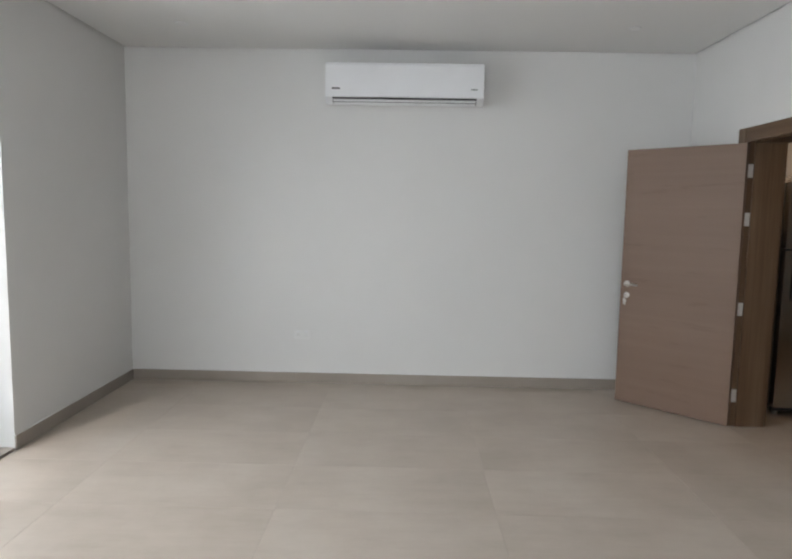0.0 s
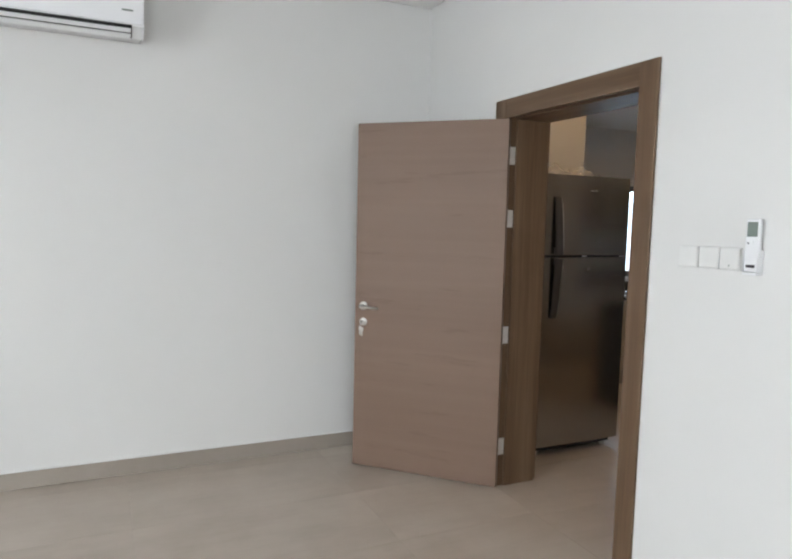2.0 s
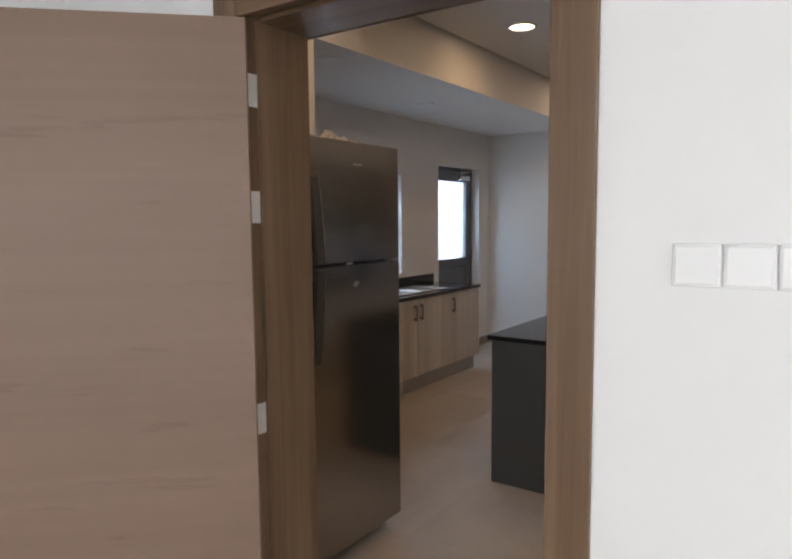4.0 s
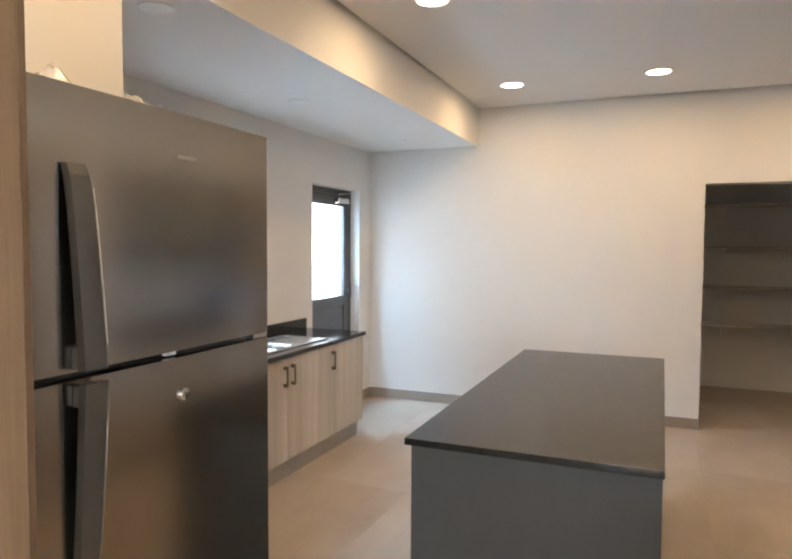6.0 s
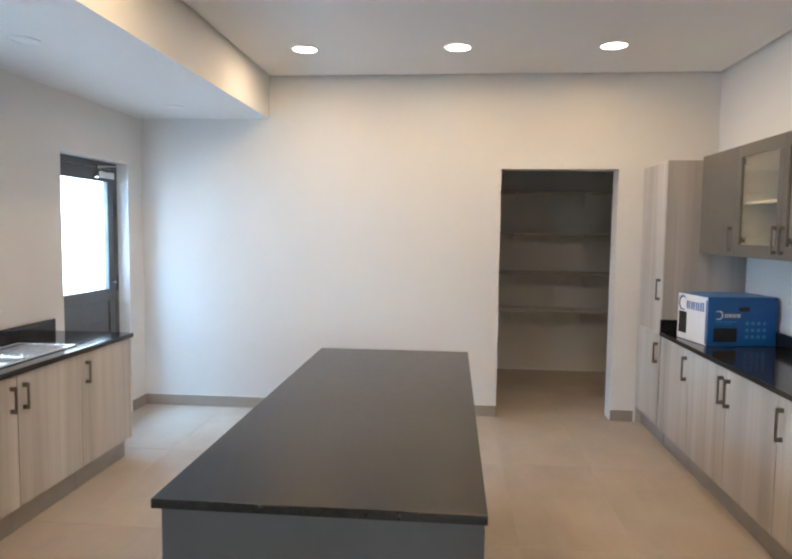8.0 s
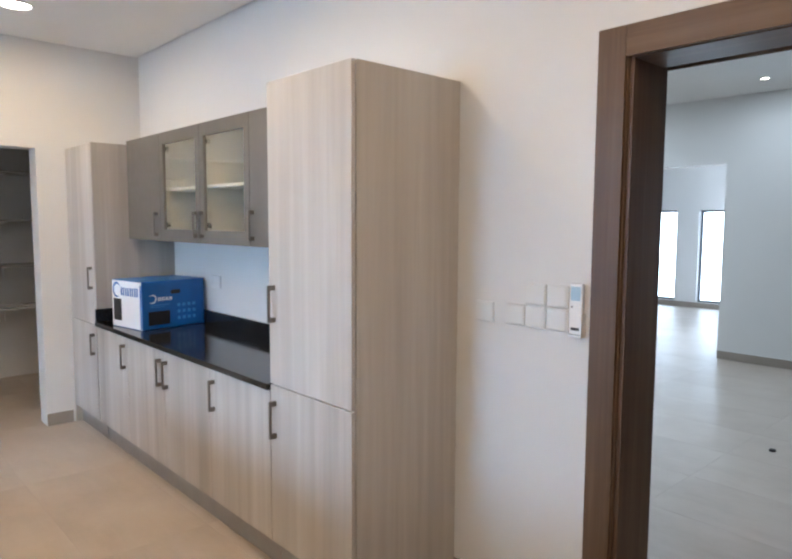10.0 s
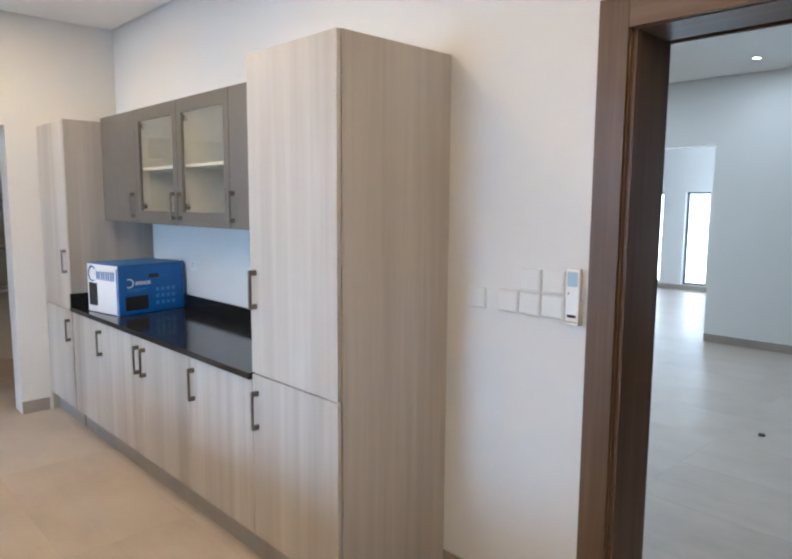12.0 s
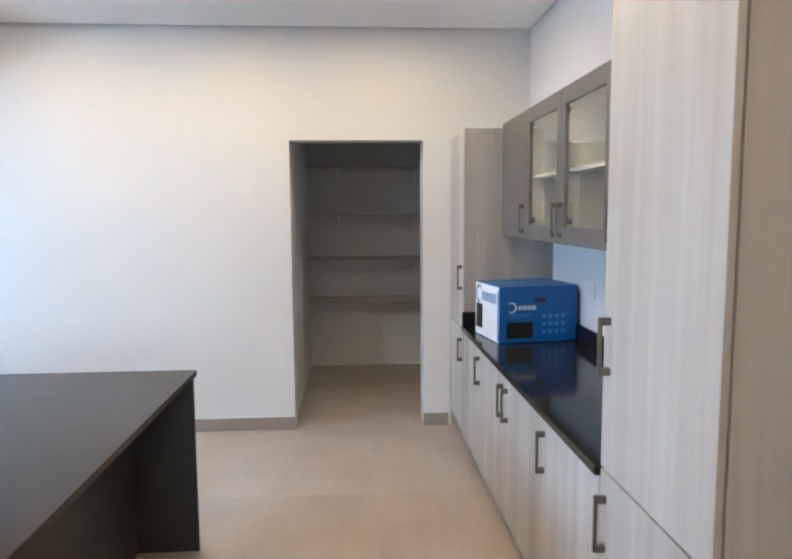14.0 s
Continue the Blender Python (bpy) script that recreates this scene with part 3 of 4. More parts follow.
# ---- living room ----
def air_conditioner():
    root = thing("air_conditioner", "white split air conditioner mounted high on the wall", "air conditioner", (-0.234, LY1, 2.492))
    W = 1.345
    pts = [(-0.001, 0.376), (-0.25, 0.376), (-0.285, 0.366), (-0.295, 0.34), (-0.296, 0.10), (-0.291, 0.080), (-0.226, 0.034), (-0.205, 0.030), (-0.06, 0.060), (-0.001, 0.062)]
    part("body", profile_bar(pts, "x", 0.012, W - 0.012), WHITE_MATT, root)
    for a, b in ((0.0, 0.0115), (W - 0.0115, W)):
        part("end_cap", profile_bar([(y * 1.0 - 0.001 if y < -0.01 else y, z) for y, z in pts], "x", a, b), WHITE, root)
    front = [(-0.297, 0.088), (-0.297, 0.342), (-0.289, 0.366), (-0.297, 0.368), (-0.304, 0.345), (-0.307, 0.23), (-0.304, 0.088)]
    p = part("front_panel", profile_bar(front, "x", 0.004, W - 0.004), WHITE, root, "glossy white front panel")
    part("logo", box(0.055, 0.125, -0.3058, -0.3035, 0.147, 0.160, 0.0), INK, p)
    part("model_mark", box(1.235, 1.29, -0.3058, -0.3035, 0.150, 0.159, 0.0), SCREEN, p)
    part("outlet", profile_bar([(-0.29, 0.086), (-0.286, 0.080), (-0.222, 0.036), (-0.230, 0.031), (-0.2975, 0.079)], "x", 0.06, W - 0.06), BLACK, root, "dark slot of the air outlet")
    def slope(f, out):
        return (-0.2975 + 0.0675 * f - 0.58 * out, 0.079 - 0.048 * f - 0.815 * out)
    for f0, f1 in ((0.22, 0.52), (0.66, 0.95)):
        part("louvre", profile_bar([slope(f0, 0.0), slope(f0, 0.005), slope(f1, 0.005), slope(f1, 0.0)], "x", 0.066, W - 0.066), WHITE_MATT, root)
    return root


air_conditioner()


def socket_plate(name, label, at, turn, w, h, gangs, pins=True):
    """A wall plate; local x runs along the wall and -y faces the room."""
    root = thing(name, label, "socket" if pins else "switch", at, turn)
    part("plate", box(-w / 2, w / 2, -0.009, 0, -h / 2, h / 2, 0.002), SWITCH, root)
    for i in range(gangs):
        cx = -w / 2 + w * (i + 0.5) / gangs
        if pins:
            for dx, dz, sx, sz in ((0, 0.012, 0.004, 0.008), (-0.011, -0.010, 0.007, 0.004), (0.011, -0.010, 0.007, 0.004)):
                part("pin_hole", box(cx + dx - sx / 2, cx + dx + sx / 2, -0.0096, -0.0085, dz - sz / 2, dz + sz / 2), INK, root)
            part("switch", box(cx - 0.012, cx + 0.012, -0.0115, -0.0085, 0.024, 0.036, 0.001), WHITE, root)
        else:
            k = w / gangs
            part("rocker", box(cx - k / 2 + 0.005, cx + k / 2 - 0.005, -0.0125, -0.0085, -h / 2 + 0.005, h / 2 - 0.005, 0.0015), SWITCH, root)
    return root


socket_plate("wall_socket", "white double wall socket low on the wall", (-0.478, LY1, 0.456), 0, 0.146, 0.086, 2)
for i in range(3):
    s = socket_plate("light_switch", "white square light switch plate beside the door", (LX1, 3.932 - i * 0.0925, 1.462), -90, 0.089, 0.086, 1, False)
    s["group"] = "switches beside the living room door"
    if i == 2:
        part("indicator", box(-0.002, 0.002, -0.0128, -0.0124, -0.028, -0.022), SCREEN, s)


def remote(label, at, turn, screen):
    root = thing("remote_control", label, "remote control", at, turn)
    holder = part("holder", box(-0.0285, 0.0285, -0.012, 0, -0.005, 0.085, 0.003), WHITE, root)
    part("holder_lip", box(-0.0285, 0.0285, -0.034, -0.012, -0.005, 0.005, 0.002), WHITE, holder)
    for s in (-1, 1):
        part("holder_side", box(s * 0.0278 - 0.0007, s * 0.0278 + 0.0007, -0.034, -0.012, 0.005, 0.085, 0.001), WHITE, holder)
    body = part("body", box(-0.027, 0.027, -0.031, -0.013, 0.007, 0.196, 0.005, seg=2), WHITE, root)
    part("screen", box(-0.020, 0.020, -0.0325, -0.0305, 0.132, 0.184, 0.001), screen, body)
    part("button", rod((0, -0.0305, 0.112), (0, -0.033, 0.112), 0.008, 14), WHITE_MATT, body)
    part("button", box(-0.016, -0.012, -0.0322, -0.0305, 0.105, 0.112), INK, body)
    part("logo", box(-0.017, 0.017, -0.0318, -0.0305, 0.022, 0.032), INK, body)
    return root


remote("white remote control in its wall holder beside the switches", (LX1, 3.648, 1.415), -90, SCREEN)


def downlight(x, y, z, r, lit, label, group):
    root = thing("ceiling_lamp", label, "downlight", (x, y, z), 0, group)
    bm = bmesh.new()
    ring = [(r, 0.0), (r, -0.004), (r * 0.97, -0.008), (r * 0.84, -0.008), (r * 0.80, -0.003), (r * 0.80, 0.0)]
    n = 32
    rows = [[bm.verts.new((p * math.cos(2 * math.pi * k / n), p * math.sin(2 * math.pi * k / n), h)) for k in range(n)] for p, h in ring]
    for a, b in zip(rows, rows[1:]):
        for k in range(n):
            bm.faces.new((a[k], a[(k + 1) % n], b[(k + 1) % n], b[k]))
    part("trim", bm, WHITE_MATT, root, "", True)
    part("diffuser", rod((0, 0, -0.0045), (0, 0, -0.001), r * 0.80, n), LIT if lit else UNLIT, root, "glowing warm disc" if lit else "")
    return root


for x, y in LAMPS:
    downlight(x, y, KZ, 0.108, True, "round recessed ceiling lamp glowing warm white", "kitchen downlights")
for x, y in ((4.84, 6.45), (6.55, 6.81), (8.34, 6.81)):
    downlight(x, y, BZ, 0.075, False, "round flush ceiling lamp switched off", "lamps in the dropped ceiling")
for x, y in ((-1.29, 5.44), (2.19, 5.43)):
    downlight(x, y, LZ, 0.045, False, "small round recessed spot lamp switched off", "living room spots")
# fittings for the known hall lamp and for the three added fill lights
for x, y in HALL_LAMPS:
    downlight(x, y, HZ, 0.047, True, "small round recessed hall lamp, lit; three of the four added as fill", "hall spots")


# ---- kitchen: fridge ----
def fridge():
    X0, X1, YF, YB = 3.50, 4.213, 5.488, 6.17
    W = X1 - X0
    root = thing("refrigerator", "tall dark stainless two-door refrigerator beside the doorway", "refrigerator", (X0, YF, 0))
    part("cabinet", box(0.008, W - 0.008, 0.075, YB - YF, 0.055, 1.885, 0.006), FRIDGE_SIDE, root, "dark grey side casing")
    def front(z0, z1):
        n, bm = 14, bmesh.new()
        pts = [(0.0, 0.068), (0.0, 0.008)] + [(W * i / n, 0.004 - 0.004 * math.sin(math.pi * i / n)) for i in range(n + 1)] + [(W, 0.008), (W, 0.068)]
        return profile_bar(pts, "z", z0, z1, bm)
    upper = part("freezer_door", front(1.373, 1.90), STEEL, root, "brushed steel upper door")
    lower = part("fridge_door", front(0.075, 1.357), STEEL, root, "brushed steel lower door")
    part("gasket", box(0.01, W - 0.01, 0.03, 0.075, 1.358, 1.372), BLACK, root)
    part("kick_plate", box(0.02, W - 0.02, 0.06, 0.09, 0.03, 0.075, 0.003), BLACK, root)
    def handle(parent, z0, z1, up):
        n = 18
        pts_o, pts_i = [], []
        for i in range(n + 1):
            f = i / n
            z = z0 + (z1 - z0) * f
            g = f if up else 1 - f
            out = 0.010 + 0.023 * (1 - g) ** 0.45
            pts_o.append((-out, z))
            pts_i.append((-max(0.0, out - 0.014), z))
        bm = bmesh.new()
        rows = []
        for (yo, z), (yi, _) in zip(pts_o, pts_i):
            g = (z - z0) / (z1 - z0) if up else (z1 - z) / (z1 - z0)
            xl = 0.063 + 0.012 * (1 - g) ** 0.7
            xr = xl + 0.062 - 0.008 * g
            rows.append([bm.verts.new(p) for p in ((xl, yi, z), (xl + 0.004, yo, z), (xr - 0.012, yo - 0.004, z), (xr, yo + 0.006, z), (xr, yi, z))])
        for a, b in zip(rows, rows[1:]):
            for q in range(5):
                bm.faces.new((a[q], a[(q + 1) % 5], b[(q + 1) % 5], b[q]))
        bm.faces.new(rows[0][::-1])
        bm.faces.new(rows[-1])
        h = part("handle", bm, HANDLE_GREY, parent, "curved dark grey grip handle")
        end = z0 if up else z1
        part("handle_foot", box(0.080, 0.118, -0.025, 0.005, min(end, end + (0.045 if up else -0.045)), max(end, end + (0.045 if up else -0.045)), 0.004), HANDLE_GREY, h)
        bm = bmesh.new()
        strip = []
        for (yo, z), (yi, _) in list(zip(pts_o, pts_i))[2:-2]:
            g = (z - z0) / (z1 - z0) if up else (z1 - z) / (z1 - z0)
            xr = 0.063 + 0.012 * (1 - g) ** 0.7 + 0.062 - 0.008 * g
            strip.append([bm.verts.new(p) for p in ((xr - 0.001, yo + 0.0055, z), (xr + 0.0050, yo + 0.008, z), (xr + 0.0050, yo + 0.016, z), (xr - 0.001, yo + 0.016, z))])
        for a, b in zip(strip, strip[1:]):
            for q in range(4):
                bm.faces.new((a[q], a[(q + 1) % 4], b[(q + 1) % 4], b[q]))
        bm.faces.new(strip[0][::-1])
        bm.faces.new(strip[-1])
        part("handle_strip", bm, CHROME, h, "bright chrome edge strip")
    handle(upper, 1.378, 1.756, True)
    handle(lower, 0.955, 1.352, False)
    lock = part("lock", rod((0.371, 0.004, 1.272), (0.371, -0.008, 1.272), 0.014, 20, bevel=0.002), CHROME, lower, "round chrome lock", True)
    part("keyhole", box(0.369, 0.373, -0.0088, -0.0075, 1.266, 1.278), INK, lock)
    part("badge", box(0.36, 0.425, -0.0012, 0.002, 1.799, 1.808, 0.0003), BADGE, upper, "small pale maker's badge")
    part("badge", box(0.34, 0.37, 0.018, 0.03, 1.361, 1.368), WHITE_MATT, root)
    part("hinge_cover", box(W - 0.075, W - 0.012, 0.02, 0.10, 1.8855, 1.8995, 0.003), FRIDGE_SIDE, root)
    part("middle_hinge", box(W - 0.06, W + 0.004, 0.008, 0.05, 1.3575, 1.3725, 0.002), CHROME, root)
    for x in (0.06, W - 0.06):
        f = part("foot", rod((x, 0.085, 0.0), (x, 0.085, 0.03), 0.022, 16, bevel=0.003), HARDWARE, root, "bright levelling foot")
        part("foot_screw", rod((x, 0.085, 0.03), (x, 0.085, 0.056), 0.008, 10), CHROME, f)
    for x in (0.06, W - 0.06):
        part("roller", rod((x - 0.012, YB - YF - 0.06, 0.028), (x + 0.012, YB - YF - 0.06, 0.028), 0.028, 16), BLACK, root)
    return root


BADGE = plain("badge_silver", (0.33, 0.315, 0.30), 0.4, 0.5)
HANDLE_GREY = plain("handle_grey", (0.115, 0.112, 0.108), 0.345, 0.7, vary=0.05)
fridge()


def crumpled(nx, ny, w, d, h, seed, fall=None):
    """A crumpled sheet of thin film."""
    bm = bmesh.new()
    g = []
    for j in range(ny + 1):
        row = []
        for i in range(nx + 1):
            x, y = w * i / nx, d * j / ny
            p = Vector((x * 7 + seed, y * 7, seed))
            z = abs(noise.noise(p)) * h + abs(noise.noise(p * 2.7)) * h * 0.5
            e = min(i / nx, 1 - i / nx, j / ny, 1 - j / ny)
            q = (x + 0.02 * noise.noise(p * 1.9), y + 0.03 * noise.noise(p * 1.4 + Vector((5, 0, 0))), 0.004 + z * min(1, 0.25 + e * 5))
            row.append(bm.verts.new(q if fall is None else fall(*q)))
        g.append(row)
    for j in range(ny):
        for i in range(nx):
            bm.faces.new((g[j][i], g[j][i + 1], g[j + 1][i + 1], g[j + 1][i]))
    return bm


film = new("plastic_sheet", put_mesh("plastic_sheet", crumpled(44, 36, 0.56, 0.5, 0.15, 3.0), FILM, True))
film.matrix_basis = pose(3.52, 5.575, 1.886)
tagged(film, "crumpled clear plastic film lying on the fridge", "plastic film")


# ---- kitchen: fitted units ----
def bow_handle(parent, x, y, z0, z1, side, metal=None):
    """A square bow handle; side is the way that it stands out along y."""
    h = part("handle", box(x - 0.007, x + 0.007, y + side * 0.024, y + side * 0.034, z0, z1, 0.0015), metal or NICKEL, parent, "square brushed nickel bow handle")
    for z in (z0, z1 - 0.022):
        part("handle_foot", box(x - 0.008, x + 0.008, y, y + side * 0.025, z, z + 0.022, 0.001), NICKEL, h)
    return h


def cupboard(name, label, category, x0, x1, ywall, yfront, z0, z1, doors, body, face, plinth=True, inset=0.0, group=""):
    """A cabinet between a wall and its front. doors: (z0, z1, handle x or None, handle z0, z1)."""
    s = 1 if yfront > ywall else -1
    root = thing(name, label, category, (0, 0, 0), 0, group)
    root.location = (x0, ywall, 0)
    L = lambda x: x - x0
    Y = lambda y: y - ywall
    yb, yf = Y(ywall) + s * 0.003, Y(yfront) - s * 0.021
    part("body", box(0.0005 + inset, x1 - x0 - 0.0005, min(yb, yf), max(yb, yf), z0, z1, 0.001), body, root)
    for d0, d1, hx, h0, h1 in doors:
        a, b = sorted((yf + s * 0.002, Y(yfront)))
        d = part("door", box(0.0018, x1 - x0 - 0.0018, a, b, d0 + 0.0015, d1 - 0.0015, 0.0015), face, root)
        if hx is not None:
            bow_handle(d, L(hx), Y(yfront), h0, h1, s)
    if plinth:
        a, b = sorted((yb, Y(yfront) - s * 0.055))
        part("plinth", box(inset, x1 - x0, a, b, 0.0, z0 - 0.001, 0.001), PLINTH, root, "grey kick plate")
    return root


YW, YF = KY0, 2.990
LOW0, LOW1 = 0.146, 0.853
# tall unit near the hall door, with a side panel that runs to the floor
near = cupboard("tall_cabinet", "tall pale ash-grain larder cabinet beside the hall doorway", "cabinet", 5.3235, 5.916, YW, YF, LOW0, 2.214,
                [(LOW0, 0.884, 5.872, 0.645, 0.815), (0.888, 2.214, 5.872, 1.17, 1.335)], CARCASS, ASH, inset=0.0185)
part("side_panel", box(0.0, 0.018, 0.003, YF - YW - 0.0235, 0.0, 2.214, 0.001), ASH, near, "full-height ash-grain end panel")
far = cupboard("tall_cabinet", "tall narrow pale ash-grain cabinet beside the pantry opening", "cabinet", 8.30, 8.885, YW, YF, LOW0, 2.165,
               [(LOW0, 0.853, 8.35, 0.63, 0.79), (0.857, 2.165, 8.35, 1.115, 1.28)], CARCASS, ASH)
part("side_panel", box(-0.0195, -0.0005, 0.003, YF - YW - 0.001, COUNTER + 0.002, 2.166, 0.001), ASH, far)
part("filler", box(0.5855, 0.6085, 0.30, YF - YW - 0.01, 0.0, 2.165, 0.001), ASH, far)
EDGES = [5.918, 6.51, 7.10, 7.69, 8.2785]
for (a, b), hx in zip(zip(EDGES, EDGES[1:]), (6.466, 7.056, 7.146, 7.736)):
    cupboard("base_cabinet", "pale ash-grain base cabinet under the black worktop", "cabinet", a, b, YW, YF, LOW0, LOW1, [(LOW0, LOW1, hx, 0.635, 0.80)], CARCASS, ASH, group="base cabinets on the tall-unit wall")


def worktop(name, label, x0, x1, ywall, yedge, mat):
    s = 1 if yedge > ywall else -1
    root = thing(name, label, "worktop", (x0, ywall, LOW1 + 0.002))
    a, b = sorted((s * 0.003, yedge - ywall))
    part("slab", box(0, x1 - x0, a, b, 0, COUNTER - LOW1 - 0.002, 0.003), mat, root)
    return root


top_s = worktop("worktop", "glossy black granite worktop with upstand", 5.919, 8.278, YW, YF + 0.016, GRANITE)
H0 = COUNTER - LOW1 - 0.0015
part("upstand", box(0, 2.359, 0.003, 0.021, H0, H0 + 0.092, 0.002), GRANITE, top_s)
part("upstand", box(2.339, 2.3585, 0.0215, 0.608, H0, H0 + 0.092, 0.002), GRANITE, top_s)

UY, UZ0, UZ1 = 2.742, 1.478, 2.193


def wall_cupboard(x0, x1, hx, glass):
    D = UY - YW
    root = thing("wall_cabinet", "dark taupe wall cabinet with a clear glass door" if glass else "dark taupe wall cabinet with a solid door", "cabinet",
                 (x0, YW, 0), 0, "wall cabinets above the black worktop")
    W, t = x1 - x0, 0.018
    part("side", box(0.0005, t, 0.003, D - 0.022, UZ0, UZ1), CARCASS if glass else GREY, root)
    part("side", box(W - t, W - 0.0005, 0.003, D - 0.022, UZ0, UZ1), CARCASS if glass else GREY, root)
    part("top", box(t, W - t, 0.003, D - 0.022, UZ1 - t, UZ1), CARCASS, root)
    part("bottom", box(t, W - t, 0.003, D - 0.022, UZ0, UZ0 + t), GREY, root)
    part("back", box(t, W - t, 0.003, 0.012, UZ0 + t, UZ1 - t), CARCASS, root)
    part("shelf", box(t + 0.001, W - t - 0.001, 0.013, D - 0.04, 1.812, 1.830, 0.001), CARCASS, root)
    if not glass:
        d = part("door", box(0.0018, W - 0.0018, D - 0.020, D, UZ0 + 0.0015, UZ1 - 0.0015, 0.0015), GREY, root)
    else:
        f = 0.058
        d = part("door", pierced("y", D - 0.020, D, 0.0018, W - 0.0018, UZ0 + 0.0015, UZ1 - 0.0015, [(f, W - f, UZ0 + f + 0.022, UZ1 - f - 0.020)]), GREY, root, "framed glass door")
        pane(box(f - 0.004, W - f + 0.004, D - 0.0135, D - 0.0095, UZ0 + f + 0.018, UZ1 - f - 0.016), d, GLASS_CAB)
        for z in (UZ0 + 0.11, UZ1 - 0.11):
            part("hinge_cup", rod((W - f - 0.02, D - 0.0145, z), (W - f - 0.02, D - 0.03, z), 0.017, 16), CHROME, d)
    bow_handle(d, hx - x0, D, 1.512, 1.672, 1, SATIN)
    return root


for (a, b), hx, g in zip(zip(EDGES, EDGES[1:]), (6.474, 7.066, 7.140, 7.742), (False, True, True, False)):
    wall_cupboard(a, b, hx, g)

# sink wall
NY = 6.81
NEDGES = [4.412, 5.02, 5.63, 5.83, 6.403, 6.978, 7.575]
for (a, b), hx in zip(zip(NEDGES, NEDGES[1:]), (4.97, 5.07, None, 6.355, 6.452, 7.03)):
    cupboard("base_cabinet", "pale ash-grain base cabinet under the sink worktop", "cabinet", a, b, KY1, NY, LOW0, LOW1, [(LOW0, LOW1, hx, 0.66, 0.80)], CARCASS, ASH, group="base cabinets on the sink wall")

SX0, SX1, SY0, SY1 = 5.90, 7.06, 6.885, 7.27     # sink cut-out


def sink_worktop():
    root = thing("worktop", "glossy black granite worktop around the sink", "worktop", (0, 0, 0))
    z0, z1 = LOW1 + 0.002, COUNTER
    x0, x1, y0, y1 = 4.413, 7.592, 6.793, KY1 - 0.003
    bm = bmesh.new()
    for a, b, c, d in ((x0, SX0 + 0.012, y0, y1), (SX1 - 0.012, x1, y0, y1), (SX0 + 0.012, SX1 - 0.012, y0, SY0 + 0.012), (SX0 + 0.012, SX1 - 0.012, SY1 - 0.012, y1)):
        box(a, b, c, d, z0, z1, 0, bm)
    part("slab", bm, GRANITE, root)
    part("upstand", box(x0, 7.566, KY1 - 0.021, KY1 - 0.003, COUNTER + 0.0005, COUNTER + 0.09, 0.002), GRANITE, root)
    return root


sink_worktop()


def sink():
    root = thing("kitchen_sink", "stainless steel double-bowl sink with a ribbed drainer", "sink", (SX0, SY0, COUNTER))
    W, D = SX1 - SX0, SY1 - SY0
    bowls = [(0.03, 0.385), (0.425, 0.765)]
    xs = [0, *bowls[0], *bowls[1], W]
    bm = bmesh.new()
    def quad(*p):
        bm.faces.new([bm.verts.new(q) for q in p])
    zt = 0.0045
    for a, b in ((xs[0], xs[1]), (xs[2], xs[3]), (xs[4], W)):
        quad((a, 0, zt), (b, 0, zt), (b, D, zt), (a, D, zt))
    for a, b in bowls:
        quad((a, 0, zt), (b, 0, zt), (b, 0.035, zt), (a, 0.035, zt))
        quad((a, D - 0.06, zt), (b, D - 0.06, zt), (b, D, zt), (a, D, zt))
    bmesh.ops.remove_doubles(bm, verts=bm.verts, dist=1e-5)
    part("deck", bm, INOX, root).modifiers.new("thickness", "SOLIDIFY").thickness = 0.0015
    for a, b in bowls:
        bm = bmesh.new()
        y0, y1, dz, r = 0.035, D - 0.06, -0.17, 0.04
        def ring(inset, z):
            pts = []
            for cx, cy, s in ((b - r, y1 - r, 0), (a + r, y1 - r, 90), (a + r, y0 + r, 180), (b - r, y0 + r, 270)):
                for k in range(6):
                    an = radians(s + 18 * k)
                    pts.append(bm.verts.new((cx + (r - inset) * math.cos(an), cy + (r - inset) * math.sin(an), z)))
            return pts
        rings = [ring(0.0, zt + 0.001), ring(0.004, zt - 0.01), ring(0.010, dz + 0.03), ring(0.022, dz + 0.006), ring(0.036, dz)]
        for p, q in zip(rings, rings[1:]):
            for k in range(24):
                bm.faces.new((p[k], p[(k + 1) % 24], q[(k + 1) % 24], q[k]))
        bm.faces.new(rings[-1])
        bowl = part("bowl", bm, INOX, root, "", True)
        cx, cy = (a + b) / 2, (y0 + y1) / 2
        part("drain", rod((cx, cy, dz + 0.001), (cx, cy, dz + 0.004), 0.04, 24, bevel=0.001), CHROME, bowl)
    for k in range(7):
        y = 0.06 + k * 0.04
        part("drainer_rib", box(0.80, W - 0.03, y, y + 0.012, zt, zt + 0.003, 0.0012), INOX, root)
    for a, b, c, d in ((0, W, -0.001, 0.008), (0, W, D - 0.008, D + 0.001), (-0.001, 0.008, 0.008, D - 0.008), (W - 0.008, W + 0.001, 0.008, D - 0.008)):
        part("rim", box(a, b, c, d, 0.0005, 0.0075, 0.002), INOX, root)
    return root


sink()


